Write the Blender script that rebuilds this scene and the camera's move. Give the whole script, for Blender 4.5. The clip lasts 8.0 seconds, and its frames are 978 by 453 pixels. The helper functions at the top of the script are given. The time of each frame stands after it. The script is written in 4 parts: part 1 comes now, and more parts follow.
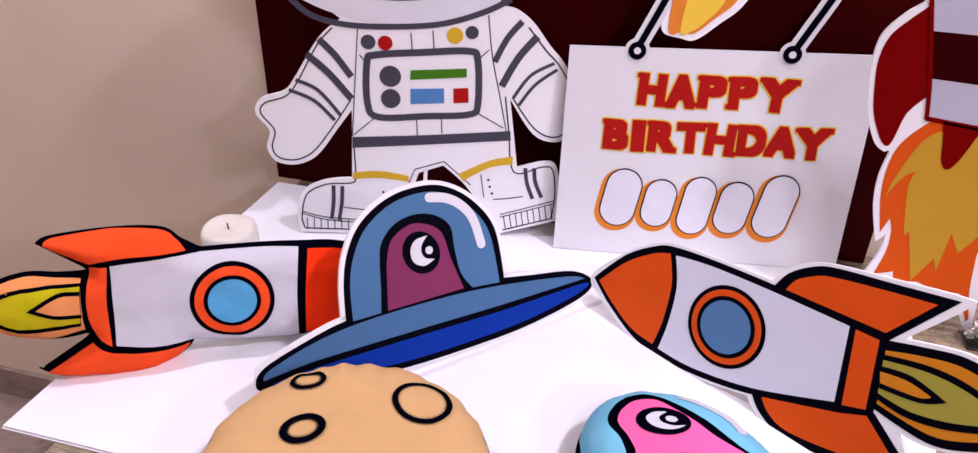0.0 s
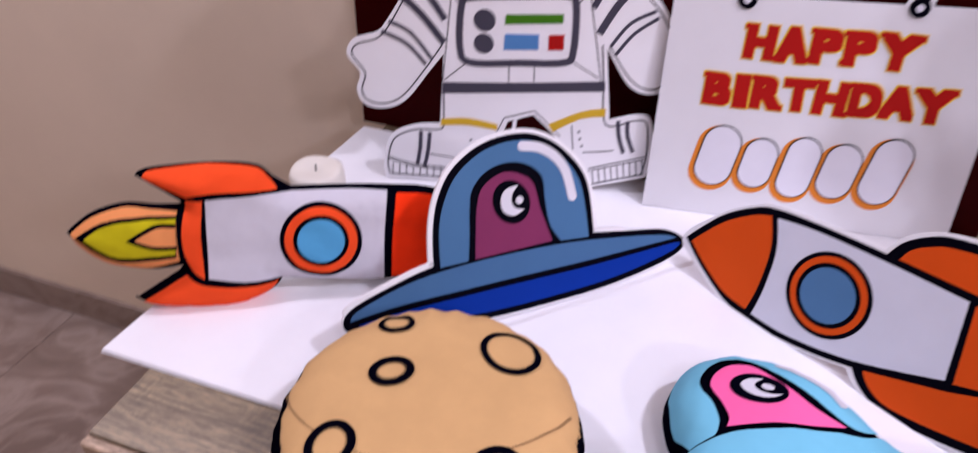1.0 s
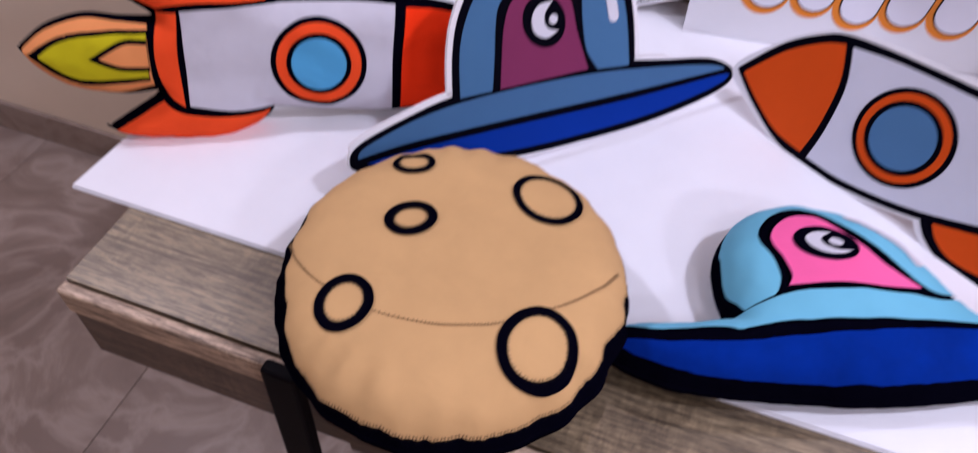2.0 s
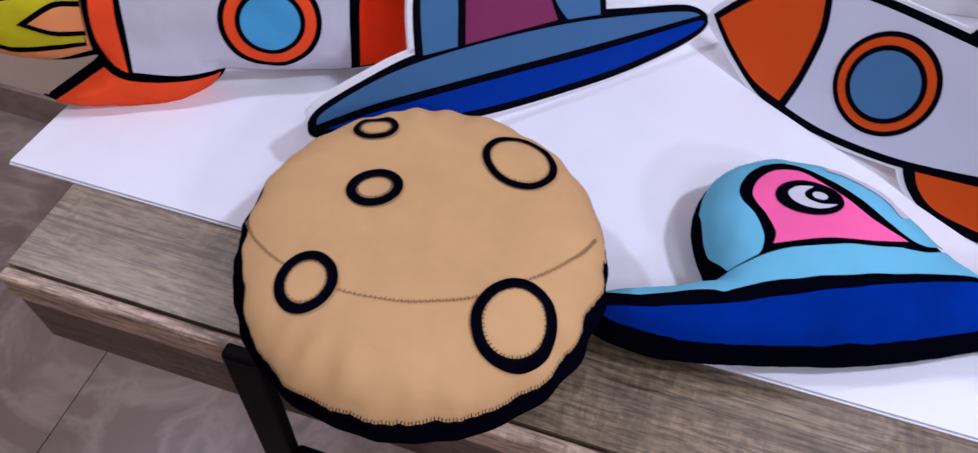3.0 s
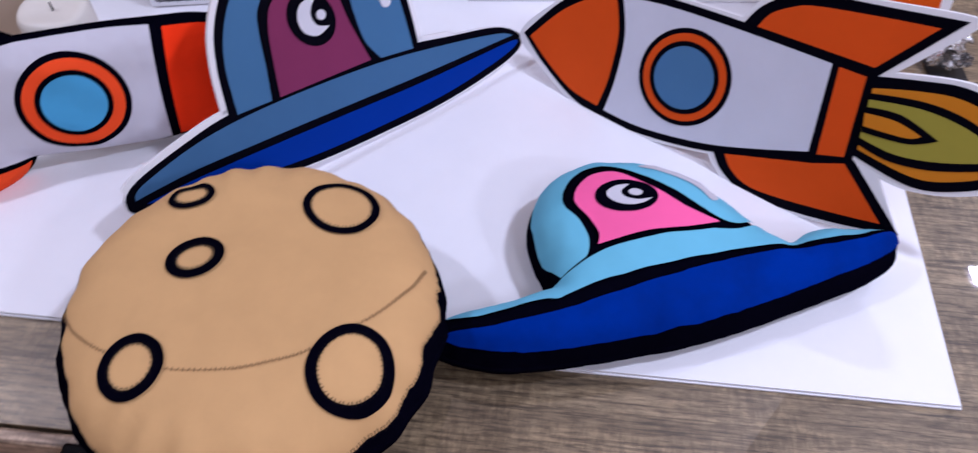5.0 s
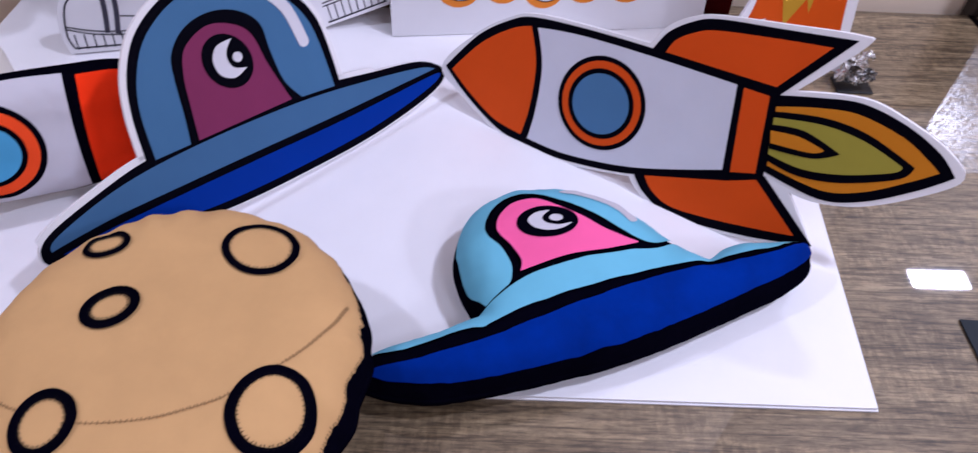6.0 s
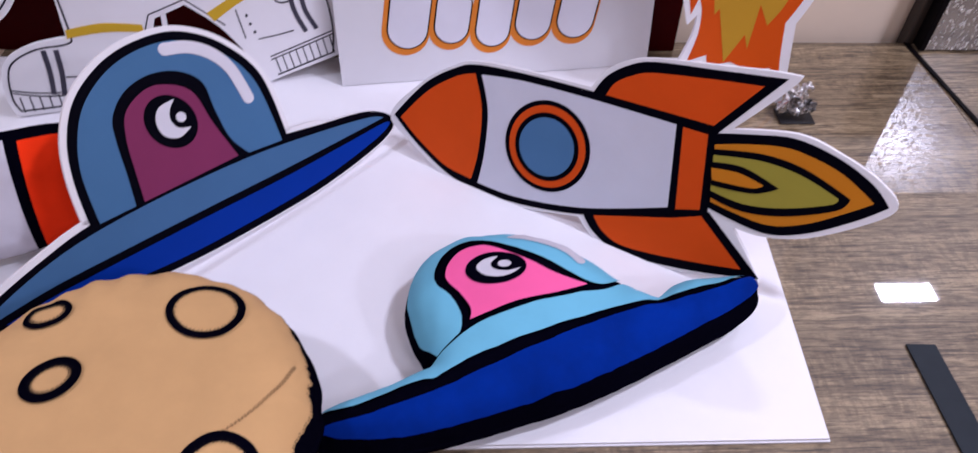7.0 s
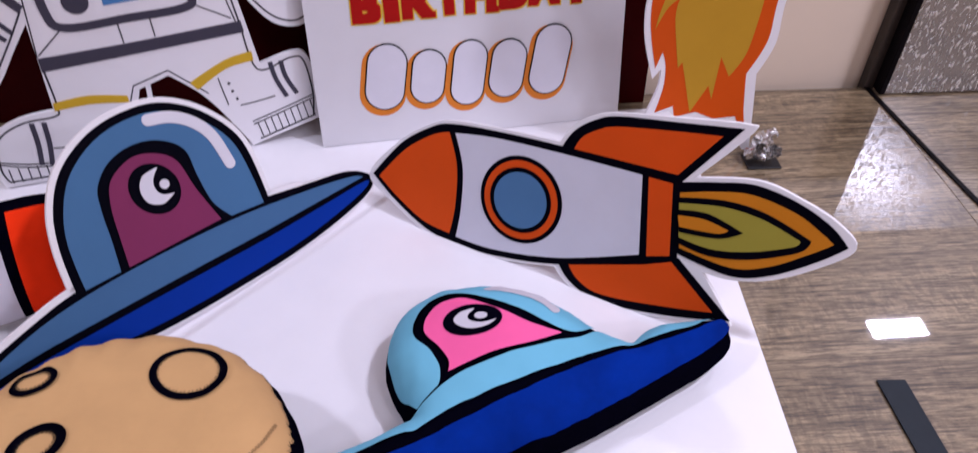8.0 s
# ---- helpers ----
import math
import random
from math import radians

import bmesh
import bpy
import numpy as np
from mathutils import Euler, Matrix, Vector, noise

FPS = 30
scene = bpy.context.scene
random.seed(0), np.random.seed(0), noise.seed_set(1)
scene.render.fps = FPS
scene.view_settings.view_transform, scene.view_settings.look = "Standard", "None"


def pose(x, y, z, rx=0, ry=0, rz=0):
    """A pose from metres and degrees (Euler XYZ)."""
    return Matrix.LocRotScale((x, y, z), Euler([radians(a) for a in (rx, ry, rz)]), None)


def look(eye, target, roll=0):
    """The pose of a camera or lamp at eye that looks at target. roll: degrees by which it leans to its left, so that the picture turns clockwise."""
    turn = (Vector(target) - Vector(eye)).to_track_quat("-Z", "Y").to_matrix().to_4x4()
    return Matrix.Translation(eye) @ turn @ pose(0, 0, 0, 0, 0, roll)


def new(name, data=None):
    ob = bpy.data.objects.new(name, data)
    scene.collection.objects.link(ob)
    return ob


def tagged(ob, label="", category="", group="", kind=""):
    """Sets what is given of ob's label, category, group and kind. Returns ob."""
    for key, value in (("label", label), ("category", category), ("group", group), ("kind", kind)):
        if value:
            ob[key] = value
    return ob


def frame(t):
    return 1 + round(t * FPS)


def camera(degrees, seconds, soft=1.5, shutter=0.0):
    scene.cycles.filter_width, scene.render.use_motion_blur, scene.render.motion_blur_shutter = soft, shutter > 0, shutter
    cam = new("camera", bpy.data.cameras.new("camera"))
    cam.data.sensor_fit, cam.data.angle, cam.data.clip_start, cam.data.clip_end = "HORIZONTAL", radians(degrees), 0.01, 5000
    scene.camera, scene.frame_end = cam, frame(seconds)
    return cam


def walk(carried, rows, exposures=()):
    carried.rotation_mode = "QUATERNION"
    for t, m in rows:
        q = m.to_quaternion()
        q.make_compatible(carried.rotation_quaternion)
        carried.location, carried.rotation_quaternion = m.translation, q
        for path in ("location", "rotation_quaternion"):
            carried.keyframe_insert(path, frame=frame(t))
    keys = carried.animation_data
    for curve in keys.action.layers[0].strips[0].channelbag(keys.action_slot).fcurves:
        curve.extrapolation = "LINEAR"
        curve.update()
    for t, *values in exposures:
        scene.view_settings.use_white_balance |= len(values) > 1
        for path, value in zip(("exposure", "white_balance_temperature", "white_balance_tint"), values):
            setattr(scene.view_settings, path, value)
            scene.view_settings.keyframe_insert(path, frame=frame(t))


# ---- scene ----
cam = camera(65.6, 8.0, 1.3, 0.8)
PATH = [
    (0, (0.161, -0.383, 1.356), (-0.262, 1.223, 0.241), 0.4),
    (0.5, (0.158, -0.383, 1.358), (-0.281, 1.214, 0.236), 0.2),
    (0.8, (0.13, -0.39, 1.346), (-0.358, 1.161, 0.181), 0.8),
    (1, (0.131, -0.38, 1.339), (-0.434, 1.111, 0.132), -0.3),
    (1.2, (0.122, -0.375, 1.326), (-0.456, 1.072, 0.075), -0.1),
    (1.5, (0.104, -0.359, 1.311), (-0.433, 1.004, -0.051), 0.2),
    (2, (0.069, -0.323, 1.274), (-0.35, 0.901, -0.251), 2.0),
    (2.2, (0.056, -0.314, 1.265), (-0.333, 0.87, -0.299), 2.4),
    (3.5, (0.071, -0.292, 1.256), (-0.198, 0.871, -0.349), 2.5),
    (4, (0.086, -0.289, 1.268), (-0.121, 0.897, -0.328), 2.5),
    (4.5, (0.103, -0.283, 1.265), (-0.048, 0.939, -0.311), 2.1),
    (5.8, (0.135, -0.284, 1.28), (0.14, 1.014, -0.241), 2.7),
    (6, (0.142, -0.284, 1.277), (0.162, 1.029, -0.231), 2.8),
    (6.5, (0.152, -0.278, 1.284), (0.208, 1.052, -0.209), 2.5),
    (7, (0.165, -0.276, 1.29), (0.245, 1.096, -0.163), 2.0),
    (7.5, (0.173, -0.28, 1.297), (0.273, 1.13, -0.118), 1.4),
    (8, (0.18, -0.289, 1.307), (0.28, 1.174, -0.053), 0.4),
]
LOOKS = [(0.0, -0.53, 6350, 15), (1.0, -0.75, 6150, 15), (2.0, -0.94, 5900, 13), (3.3, -1.03, 5500, 8), (6.0, -1.02, 5650, 11), (8.0, -1.03, 6000, 14)]
walk(cam, [(t, look(*p)) for t, *p in PATH], LOOKS)

# ---- light ----
world = bpy.data.worlds.new("room_world")
scene.world = world
world.use_nodes = True
world.node_tree.nodes["Background"].inputs[0].default_value = (0.9, 0.88, 0.95, 1)
world.node_tree.nodes["Background"].inputs[1].default_value = 0.03


def lamp(name, place, size_x, size_y, watts, colour):
    data = bpy.data.lights.new(name, "AREA")
    data.shape, data.size, data.size_y, data.energy, data.color = "RECTANGLE", size_x, size_y, watts, colour
    ob = new(name, data)
    ob.matrix_world = pose(*place)
    return ob


CEILING = 2.7
LAMPS = [
    # x, y, width, depth, watts
    (2.32, -1.62, 0.34, 0.34, 60.0),
    (-1.40, 0.10, 0.16, 0.16, 35.0),
    (1.22, -0.02, 0.17, 0.17, 47.0),
    # added frontal fill, no known light there: brightens the upright cards
    (1.05, -1.15, 0.45, 0.45, 20.0),
    (2.03, 1.64, 0.235, 0.09, 48.0),
]
for lx, ly, lw, ld, watts in LAMPS:
    lamp("room_or_fill_lamp", (lx, ly, CEILING - 0.035), lw, ld, watts, (0.97, 0.93, 1.09))

# ---- materials ----


def nodes_of(name):
    m = bpy.data.materials.new(name)
    m.use_nodes = True
    nt = m.node_tree
    return m, nt, nt.nodes["Principled BSDF"]


def link(nt, a, b):
    nt.links.new(a, b)


def noise_node(nt, coord, scale, detail=4.0, rough=0.55, distort=0.0, stretch=None):
    n = nt.nodes.new("ShaderNodeTexNoise")
    n.inputs["Scale"].default_value = scale
    n.inputs["Detail"].default_value = detail
    n.inputs["Roughness"].default_value = rough
    n.inputs["Distortion"].default_value = distort
    if stretch:
        mp = nt.nodes.new("ShaderNodeMapping")
        mp.inputs["Scale"].default_value = stretch
        link(nt, coord, mp.inputs["Vector"])
        coord = mp.outputs["Vector"]
    link(nt, coord, n.inputs["Vector"])
    return n.outputs["Fac"]


def ramp(nt, fac, stops):
    r = nt.nodes.new("ShaderNodeValToRGB")
    els = r.color_ramp.elements
    while len(els) < len(stops):
        els.new(0.5)
    for e, (p, c) in zip(els, stops):
        e.position, e.color = p, (*c, 1)
    link(nt, fac, r.inputs["Fac"])
    return r.outputs["Color"]


def bump(nt, bsdf, height, strength, distance, below=None):
    b = nt.nodes.new("ShaderNodeBump")
    b.inputs["Strength"].default_value = strength
    b.inputs["Distance"].default_value = distance
    link(nt, height, b.inputs["Height"])
    if below:
        link(nt, below, b.inputs["Normal"])
    link(nt, b.outputs["Normal"], bsdf.inputs["Normal"])
    return b.outputs["Normal"]


def shade(c, k):
    return tuple(max(0.0, min(1.0, v * k)) for v in c)


def surface(name, colour, rough=0.5, var=0.1, scale=30.0, grain=400.0, relief=0.15, depth=0.0004, metal=0.0, sheen=0.0, coat=0.0, spec=0.5):
    """A plain surface with soft blotches at one scale and fine grain at another."""
    m, nt, b = nodes_of(name)
    co = nt.nodes.new("ShaderNodeTexCoord").outputs["Object"]
    big = noise_node(nt, co, scale, 5.0, 0.6)
    link(nt, ramp(nt, big, [(0.3, shade(colour, 1 - var)), (0.7, shade(colour, 1 + var))]), b.inputs["Base Color"])
    fine = noise_node(nt, co, grain, 3.0, 0.7)
    bump(nt, b, fine, relief, depth)
    b.inputs["Roughness"].default_value = rough
    b.inputs["Metallic"].default_value = metal
    b.inputs["Specular IOR Level"].default_value = spec
    b.inputs["Sheen Weight"].default_value = sheen
    b.inputs["Sheen Roughness"].default_value = 0.5
    b.inputs["Coat Weight"].default_value = coat
    b.inputs["Coat Roughness"].default_value = 0.15
    return m


def felt(name, colour, var=0.08, crease=0.35, sheen=0.03, spec=0.08):
    """Soft sewn cloth: fine nap, broad creases."""
    m, nt, b = nodes_of(name)
    co = nt.nodes.new("ShaderNodeTexCoord").outputs["Object"]
    big = noise_node(nt, co, 22.0, 5.0, 0.6)
    link(nt, ramp(nt, big, [(0.25, shade(colour, 1 - var)), (0.75, shade(colour, 1 + var))]), b.inputs["Base Color"])
    folds = noise_node(nt, co, 26.0, 2.0, 0.5, 0.6)
    n1 = bump(nt, b, folds, crease, 0.004)
    nap = noise_node(nt, co, 900.0, 3.0, 0.7)
    bump(nt, b, nap, 0.25, 0.0004, n1)
    b.inputs["Roughness"].default_value = 0.9
    b.inputs["Specular IOR Level"].default_value = spec
    b.inputs["Sheen Weight"].default_value = sheen
    b.inputs["Sheen Roughness"].default_value = 0.5
    return m


def wood_grain(name, dark, mid, pale, coat, along=(1.0, 1.0, 1.0)):
    m, nt, b = nodes_of(name)
    co = nt.nodes.new("ShaderNodeTexCoord").outputs["Object"]
    grain = noise_node(nt, co, 3.0, 8.0, 0.68, 0.4, (1.1 * along[0], 22.0 * along[1], 22.0 * along[2]))
    fibre = noise_node(nt, co, 5.0, 6.0, 0.7, 0.2, (3.2 * along[0], 62.0 * along[1], 62.0 * along[2]))
    blot = noise_node(nt, co, 5.0, 4.0, 0.6, 0.4, (0.55, 2.0, 2.0))
    c1 = ramp(nt, grain, [(0.28, dark), (0.5, mid), (0.72, pale)])
    mix = nt.nodes.new("ShaderNodeMix")
    mix.data_type, mix.blend_type = "RGBA", "MULTIPLY"
    mix.inputs["Factor"].default_value = 0.5
    link(nt, c1, mix.inputs["A"])
    link(nt, ramp(nt, fibre, [(0.38, (0.50, 0.47, 0.45)), (0.50, (1, 1, 1))]), mix.inputs["B"])
    mix2 = nt.nodes.new("ShaderNodeMix")
    mix2.data_type, mix2.blend_type = "RGBA", "MULTIPLY"
    mix2.inputs["Factor"].default_value = 0.6
    link(nt, mix.outputs["Result"], mix2.inputs["A"])
    link(nt, ramp(nt, blot, [(0.3, (0.72, 0.70, 0.68)), (0.6, (1, 1, 1))]), mix2.inputs["B"])
    pore = noise_node(nt, co, 60.0, 5.0, 0.75, 0.3, (0.9, 4.0, 4.0))
    mix3 = nt.nodes.new("ShaderNodeMix")
    mix3.data_type, mix3.blend_type = "RGBA", "MULTIPLY"
    mix3.inputs["Factor"].default_value = 0.7
    link(nt, mix2.outputs["Result"], mix3.inputs["A"])
    link(nt, ramp(nt, pore, [(0.36, (0.40, 0.37, 0.35)), (0.58, (1.16, 1.16, 1.15))]), mix3.inputs["B"])
    tick = noise_node(nt, co, 55.0, 3.0, 0.6, 0.4, (3.4 * along[0], 1.0, 1.0))
    patchy = noise_node(nt, co, 9.0, 3.0, 0.6, 0.5, (0.7, 1.6, 1.0))
    crack = noise_node(nt, co, 4.0, 2.5, 0.5, 0.25, (0.42 * along[0], 16.0, 16.0))
    dash = noise_node(nt, co, 24.0, 3.0, 0.6, 0.3, (1.3 * along[0], 15.0, 15.0))
    mix4 = nt.nodes.new("ShaderNodeMix")
    mix4.data_type, mix4.blend_type = "RGBA", "MULTIPLY"
    link(nt, ramp(nt, patchy, [(0.45, (0, 0, 0)), (0.62, (1, 1, 1))]), mix4.inputs["Factor"])
    link(nt, mix3.outputs["Result"], mix4.inputs["A"])
    link(nt, ramp(nt, tick, [(0.42, (0.74, 0.72, 0.70)), (0.58, (1.18, 1.18, 1.17))]), mix4.inputs["B"])
    mix5 = nt.nodes.new("ShaderNodeMix")
    mix5.data_type, mix5.blend_type = "RGBA", "MULTIPLY"
    mix5.inputs["Factor"].default_value = 0.6
    link(nt, mix4.outputs["Result"], mix5.inputs["A"])
    link(nt, ramp(nt, crack, [(0.478, (1, 1, 1)), (0.489, (0.20, 0.16, 0.14)), (0.499, (0.20, 0.16, 0.14)), (0.512, (1, 1, 1))]), mix5.inputs["B"])
    mix6 = nt.nodes.new("ShaderNodeMix")
    mix6.data_type, mix6.blend_type = "RGBA", "MULTIPLY"
    mix6.inputs["Factor"].default_value = 0.65
    link(nt, mix5.outputs["Result"], mix6.inputs["A"])
    link(nt, ramp(nt, dash, [(0.38, (0.24, 0.20, 0.17)), (0.47, (0.95, 0.95, 0.95)), (0.62, (1.12, 1.12, 1.11))]), mix6.inputs["B"])
    link(nt, mix6.outputs["Result"], b.inputs["Base Color"])
    bump(nt, b, pore, 0.4, 0.0006)
    b.inputs["Roughness"].default_value = 0.45
    b.inputs["Coat Weight"].default_value = coat
    b.inputs["Coat Roughness"].default_value = 0.02
    b.inputs["Coat IOR"].default_value = 1.68
    return m


def marble(name):
    m, nt, b = nodes_of(name)
    co = nt.nodes.new("ShaderNodeTexCoord").outputs["Object"]
    info = nt.nodes.new("ShaderNodeObjectInfo")
    add = nt.nodes.new("ShaderNodeVectorMath")
    add.operation = "ADD"
    sc = nt.nodes.new("ShaderNodeVectorMath")
    sc.operation = "SCALE"
    sc.inputs[0].default_value = (7.0, 3.0, 5.0)
    link(nt, info.outputs["Random"], sc.inputs["Scale"])
    link(nt, co, add.inputs[0])
    link(nt, sc.outputs["Vector"], add.inputs[1])
    swirl = noise_node(nt, add.outputs["Vector"], 3.6, 5.0, 0.55, 2.2)
    cloud = noise_node(nt, add.outputs["Vector"], 2.2, 5.0, 0.6, 0.6)
    c1 = ramp(nt, swirl, [(0.28, (0.19, 0.134, 0.107)), (0.44, (0.275, 0.202, 0.165)), (0.52, (0.37, 0.285, 0.238)), (0.62, (0.245, 0.176, 0.144))])
    mix = nt.nodes.new("ShaderNodeMix")
    mix.data_type, mix.blend_type = "RGBA", "MULTIPLY"
    mix.inputs["Factor"].default_value = 0.6
    link(nt, c1, mix.inputs["A"])
    link(nt, ramp(nt, cloud, [(0.3, (0.7, 0.68, 0.68)), (0.7, (1, 1, 1))]), mix.inputs["B"])
    link(nt, mix.outputs["Result"], b.inputs["Base Color"])
    b.inputs["Roughness"].default_value = 0.28
    return m


def foil(name, colour, scale, strength, distance, rough):
    """Embossed or crumpled silver foil, with glints painted into the base colour."""
    m, nt, b = nodes_of(name)
    co = nt.nodes.new("ShaderNodeTexCoord").outputs["Object"]
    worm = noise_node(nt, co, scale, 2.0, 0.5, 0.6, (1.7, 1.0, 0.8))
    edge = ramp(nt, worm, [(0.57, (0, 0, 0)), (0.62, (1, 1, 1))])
    n1 = bump(nt, b, edge, strength, distance)
    bump(nt, b, noise_node(nt, co, scale * 4, 3.0, 0.6), strength * 0.12, distance * 0.1, n1)
    # lamp glints on the raised flecks are put into the colour: lighter than the ground
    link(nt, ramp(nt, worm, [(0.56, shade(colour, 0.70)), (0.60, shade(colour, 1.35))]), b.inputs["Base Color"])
    dull = nt.nodes.new("ShaderNodeMapRange")
    dull.inputs["To Min"].default_value = rough
    dull.inputs["To Max"].default_value = rough + 0.32
    link(nt, edge, dull.inputs["Value"])
    link(nt, dull.outputs["Result"], b.inputs["Roughness"])
    b.inputs["Metallic"].default_value = 1.0
    return m


BLACK_FELT = felt("black_felt", (0.0016, 0.0014, 0.0048), 0.2, 0.35, 0.0, 0.0)
TAN_FELT = felt("tan_felt", (0.63, 0.380, 0.166), 0.06, 0.4)
CYAN_FELT = felt("cyan_felt", (0.175, 0.49, 0.655), 0.04)
PINK_FELT = felt("pink_felt", (0.92, 0.13, 0.36), 0.04)
BLUE_FELT = felt("blue_felt", (0.0017, 0.022, 0.235), 0.22, 0.35, 0.0, 0.06)
GREY_FELT = felt("pale_grey_felt", (0.62, 0.60, 0.66), 0.03)
ORANGE_FELT = felt("orange_red_felt", (0.92, 0.085, 0.018), 0.05, 0.35, 0.01, 0.05)
RED_FELT = felt("red_felt", (0.95, 0.040, 0.005), 0.08, 0.35, 0.0, 0.04)
YELLOW_FELT = felt("yellow_felt", (0.54, 0.47, 0.006), 0.05)
PEACH_FELT = felt("peach_felt", (0.80, 0.30, 0.10), 0.05)
SKY_FELT = felt("sky_blue_felt", (0.10, 0.38, 0.66), 0.04)
THREAD = felt("brown_thread", (0.31, 0.185, 0.085), 0.2, 0.0)
DARK_THREAD = felt("dark_thread", (0.01, 0.008, 0.008), 0.2, 0.0)


def ink(name, colour, spec=0.1):
    return surface(name, colour, 0.55, 0.035, 18.0, 700.0, 0.06, 0.0002, spec=spec)


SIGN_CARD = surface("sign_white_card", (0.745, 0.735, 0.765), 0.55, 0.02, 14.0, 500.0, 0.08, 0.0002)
WHITE_CARD = surface("white_foam_card", (0.90, 0.885, 0.915), 0.55, 0.02, 14.0, 500.0, 0.08, 0.0002)
BLACK_INK = ink("black_ink", (0.0012, 0.0011, 0.0045), 0.03)
STEEL_INK = ink("steel_blue_ink", (0.070, 0.176, 0.345))
SAUCER_INK = ink("slate_blue_ink", (0.064, 0.156, 0.315))
BLUE_INK = ink("deep_blue_ink", (0.001, 0.030, 0.30), 0.1)
PLUM_INK = ink("plum_ink", (0.2214, 0.0328, 0.1066))
WHITE_INK = ink("white_ink", (0.74, 0.73, 0.80))
GREY_INK = ink("grey_white_ink", (0.70, 0.705, 0.80))
ORANGE_INK = ink("burnt_orange_ink", (0.72, 0.083, 0.0065))
OLIVE_INK = ink("olive_yellow_ink", (0.36, 0.31, 0.045))
AMBER_INK = ink("amber_ink", (0.62, 0.215, 0.012))
PORT_INK = ink("port_blue_ink", (0.088, 0.205, 0.395))
SLATE_INK = ink("slate_grey_ink", (0.065, 0.06, 0.085))
LINE_INK = ink("thin_line_ink", (0.03, 0.028, 0.04))
RED_INK = ink("red_ink", (0.41, 0.008, 0.006))
GREEN_INK = ink("green_ink", (0.055, 0.20, 0.01))
YELLOW_INK = ink("golden_yellow_ink", (0.66, 0.42, 0.03))
MID_BLUE_INK = ink("mid_blue_ink", (0.09, 0.24, 0.52))
STRIPE_INK = ink("pale_lilac_ink", (0.50, 0.485, 0.60))
FIERY_INK = ink("fiery_orange_ink", (0.68, 0.09, 0.005))
GOLD_INK = ink("dull_gold_ink", (0.55, 0.30, 0.025))
MAROON_INK = ink("maroon_ink", (0.030, 0.0006, 0.0012), 0.02)
CRIMSON_INK = ink("crimson_ink", (0.18, 0.0006, 0.0006), 0.03)
RIM_INK = ink("bright_yellow_ink", (0.85, 0.56, 0.06))
BAR_ORANGE = ink("bright_orange_ink", (0.74, 0.23, 0.03))

WALL_PAINT = surface("beige_wall_paint", (0.82, 0.68, 0.535), 0.7, 0.05, 2.2, 160.0, 0.12, 0.0006)
CEILING_PAINT = surface("white_ceiling_paint", (0.8, 0.79, 0.77), 0.8, 0.02, 2.0, 120.0, 0.1, 0.0005)
MAROON_BOARD = surface("maroon_board", (0.032, 0.0005, 0.0008), 0.5, 0.2, 5.0, 200.0, 0.1, 0.0004, spec=0.03)
TABLE_WOOD = wood_grain("grey_oak_laminate", (0.118, 0.083, 0.047), (0.262, 0.192, 0.111), (0.385, 0.297, 0.180), 1.0)
EDGE_WOOD = wood_grain("pale_oak_edge", (0.52, 0.365, 0.250), (0.60, 0.435, 0.305), (0.68, 0.505, 0.365), 0.0)
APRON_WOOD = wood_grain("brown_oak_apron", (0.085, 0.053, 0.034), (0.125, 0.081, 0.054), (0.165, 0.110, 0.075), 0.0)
MARBLE = marble("brown_marble_tile")
GROUT = surface("dark_grout", (0.085, 0.062, 0.052), 0.9, 0.2, 20.0)
BLACK_METAL = surface("black_painted_metal", (0.003, 0.002, 0.003), 0.5, 0.2, 30.0, spec=0.05)
BLACK_TRIM = surface("black_trim", (0.008, 0.008, 0.010), 0.5, 0.2, 30.0)
TAPE_BLACK = surface("dark_slate_tape", (0.012, 0.017, 0.023), 0.55, 0.15, 40.0, spec=0.2)
DARK_BROWN = surface("dark_brown_paint", (0.030, 0.020, 0.015), 0.6, 0.2, 12.0)
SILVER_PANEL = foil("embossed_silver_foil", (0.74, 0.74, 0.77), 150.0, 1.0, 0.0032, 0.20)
SILVER_CRUMPLE = foil("crumpled_silver_foil", (0.88, 0.87, 0.87), 60.0, 0.35, 0.002, 0.26)
CANDLE_WAX = surface("ivory_wax", (0.80, 0.74, 0.66), 0.5, 0.03, 30.0)
CORE_GREY = surface("grey_foam_core", (0.13, 0.125, 0.14), 0.8, 0.1, 60.0)
LAMP_FRAME = surface("white_lamp_frame", (0.8, 0.8, 0.8), 0.4, 0.02, 20.0)

# ---- shape tools ----


def to_object(name, bm, material, parent=None, label="", smooth=False):
    bmesh.ops.recalc_face_normals(bm, faces=bm.faces[:])
    me = bpy.data.meshes.new(name)
    bm.to_mesh(me)
    bm.free()
    me.materials.append(material)
    if smooth:
        for p in me.polygons:
            p.use_smooth = True
    ob = new(name, me)
    if parent:
        ob.parent = parent
    if label:
        ob["label"] = label
    return ob


def part(name, bm, material, parent, label="", smooth=False):
    return to_object(name, bm, material, parent, label, smooth)


def empty(name, matrix):
    ob = new(name)
    ob.empty_display_size = 0.02
    ob.matrix_world = matrix
    return ob


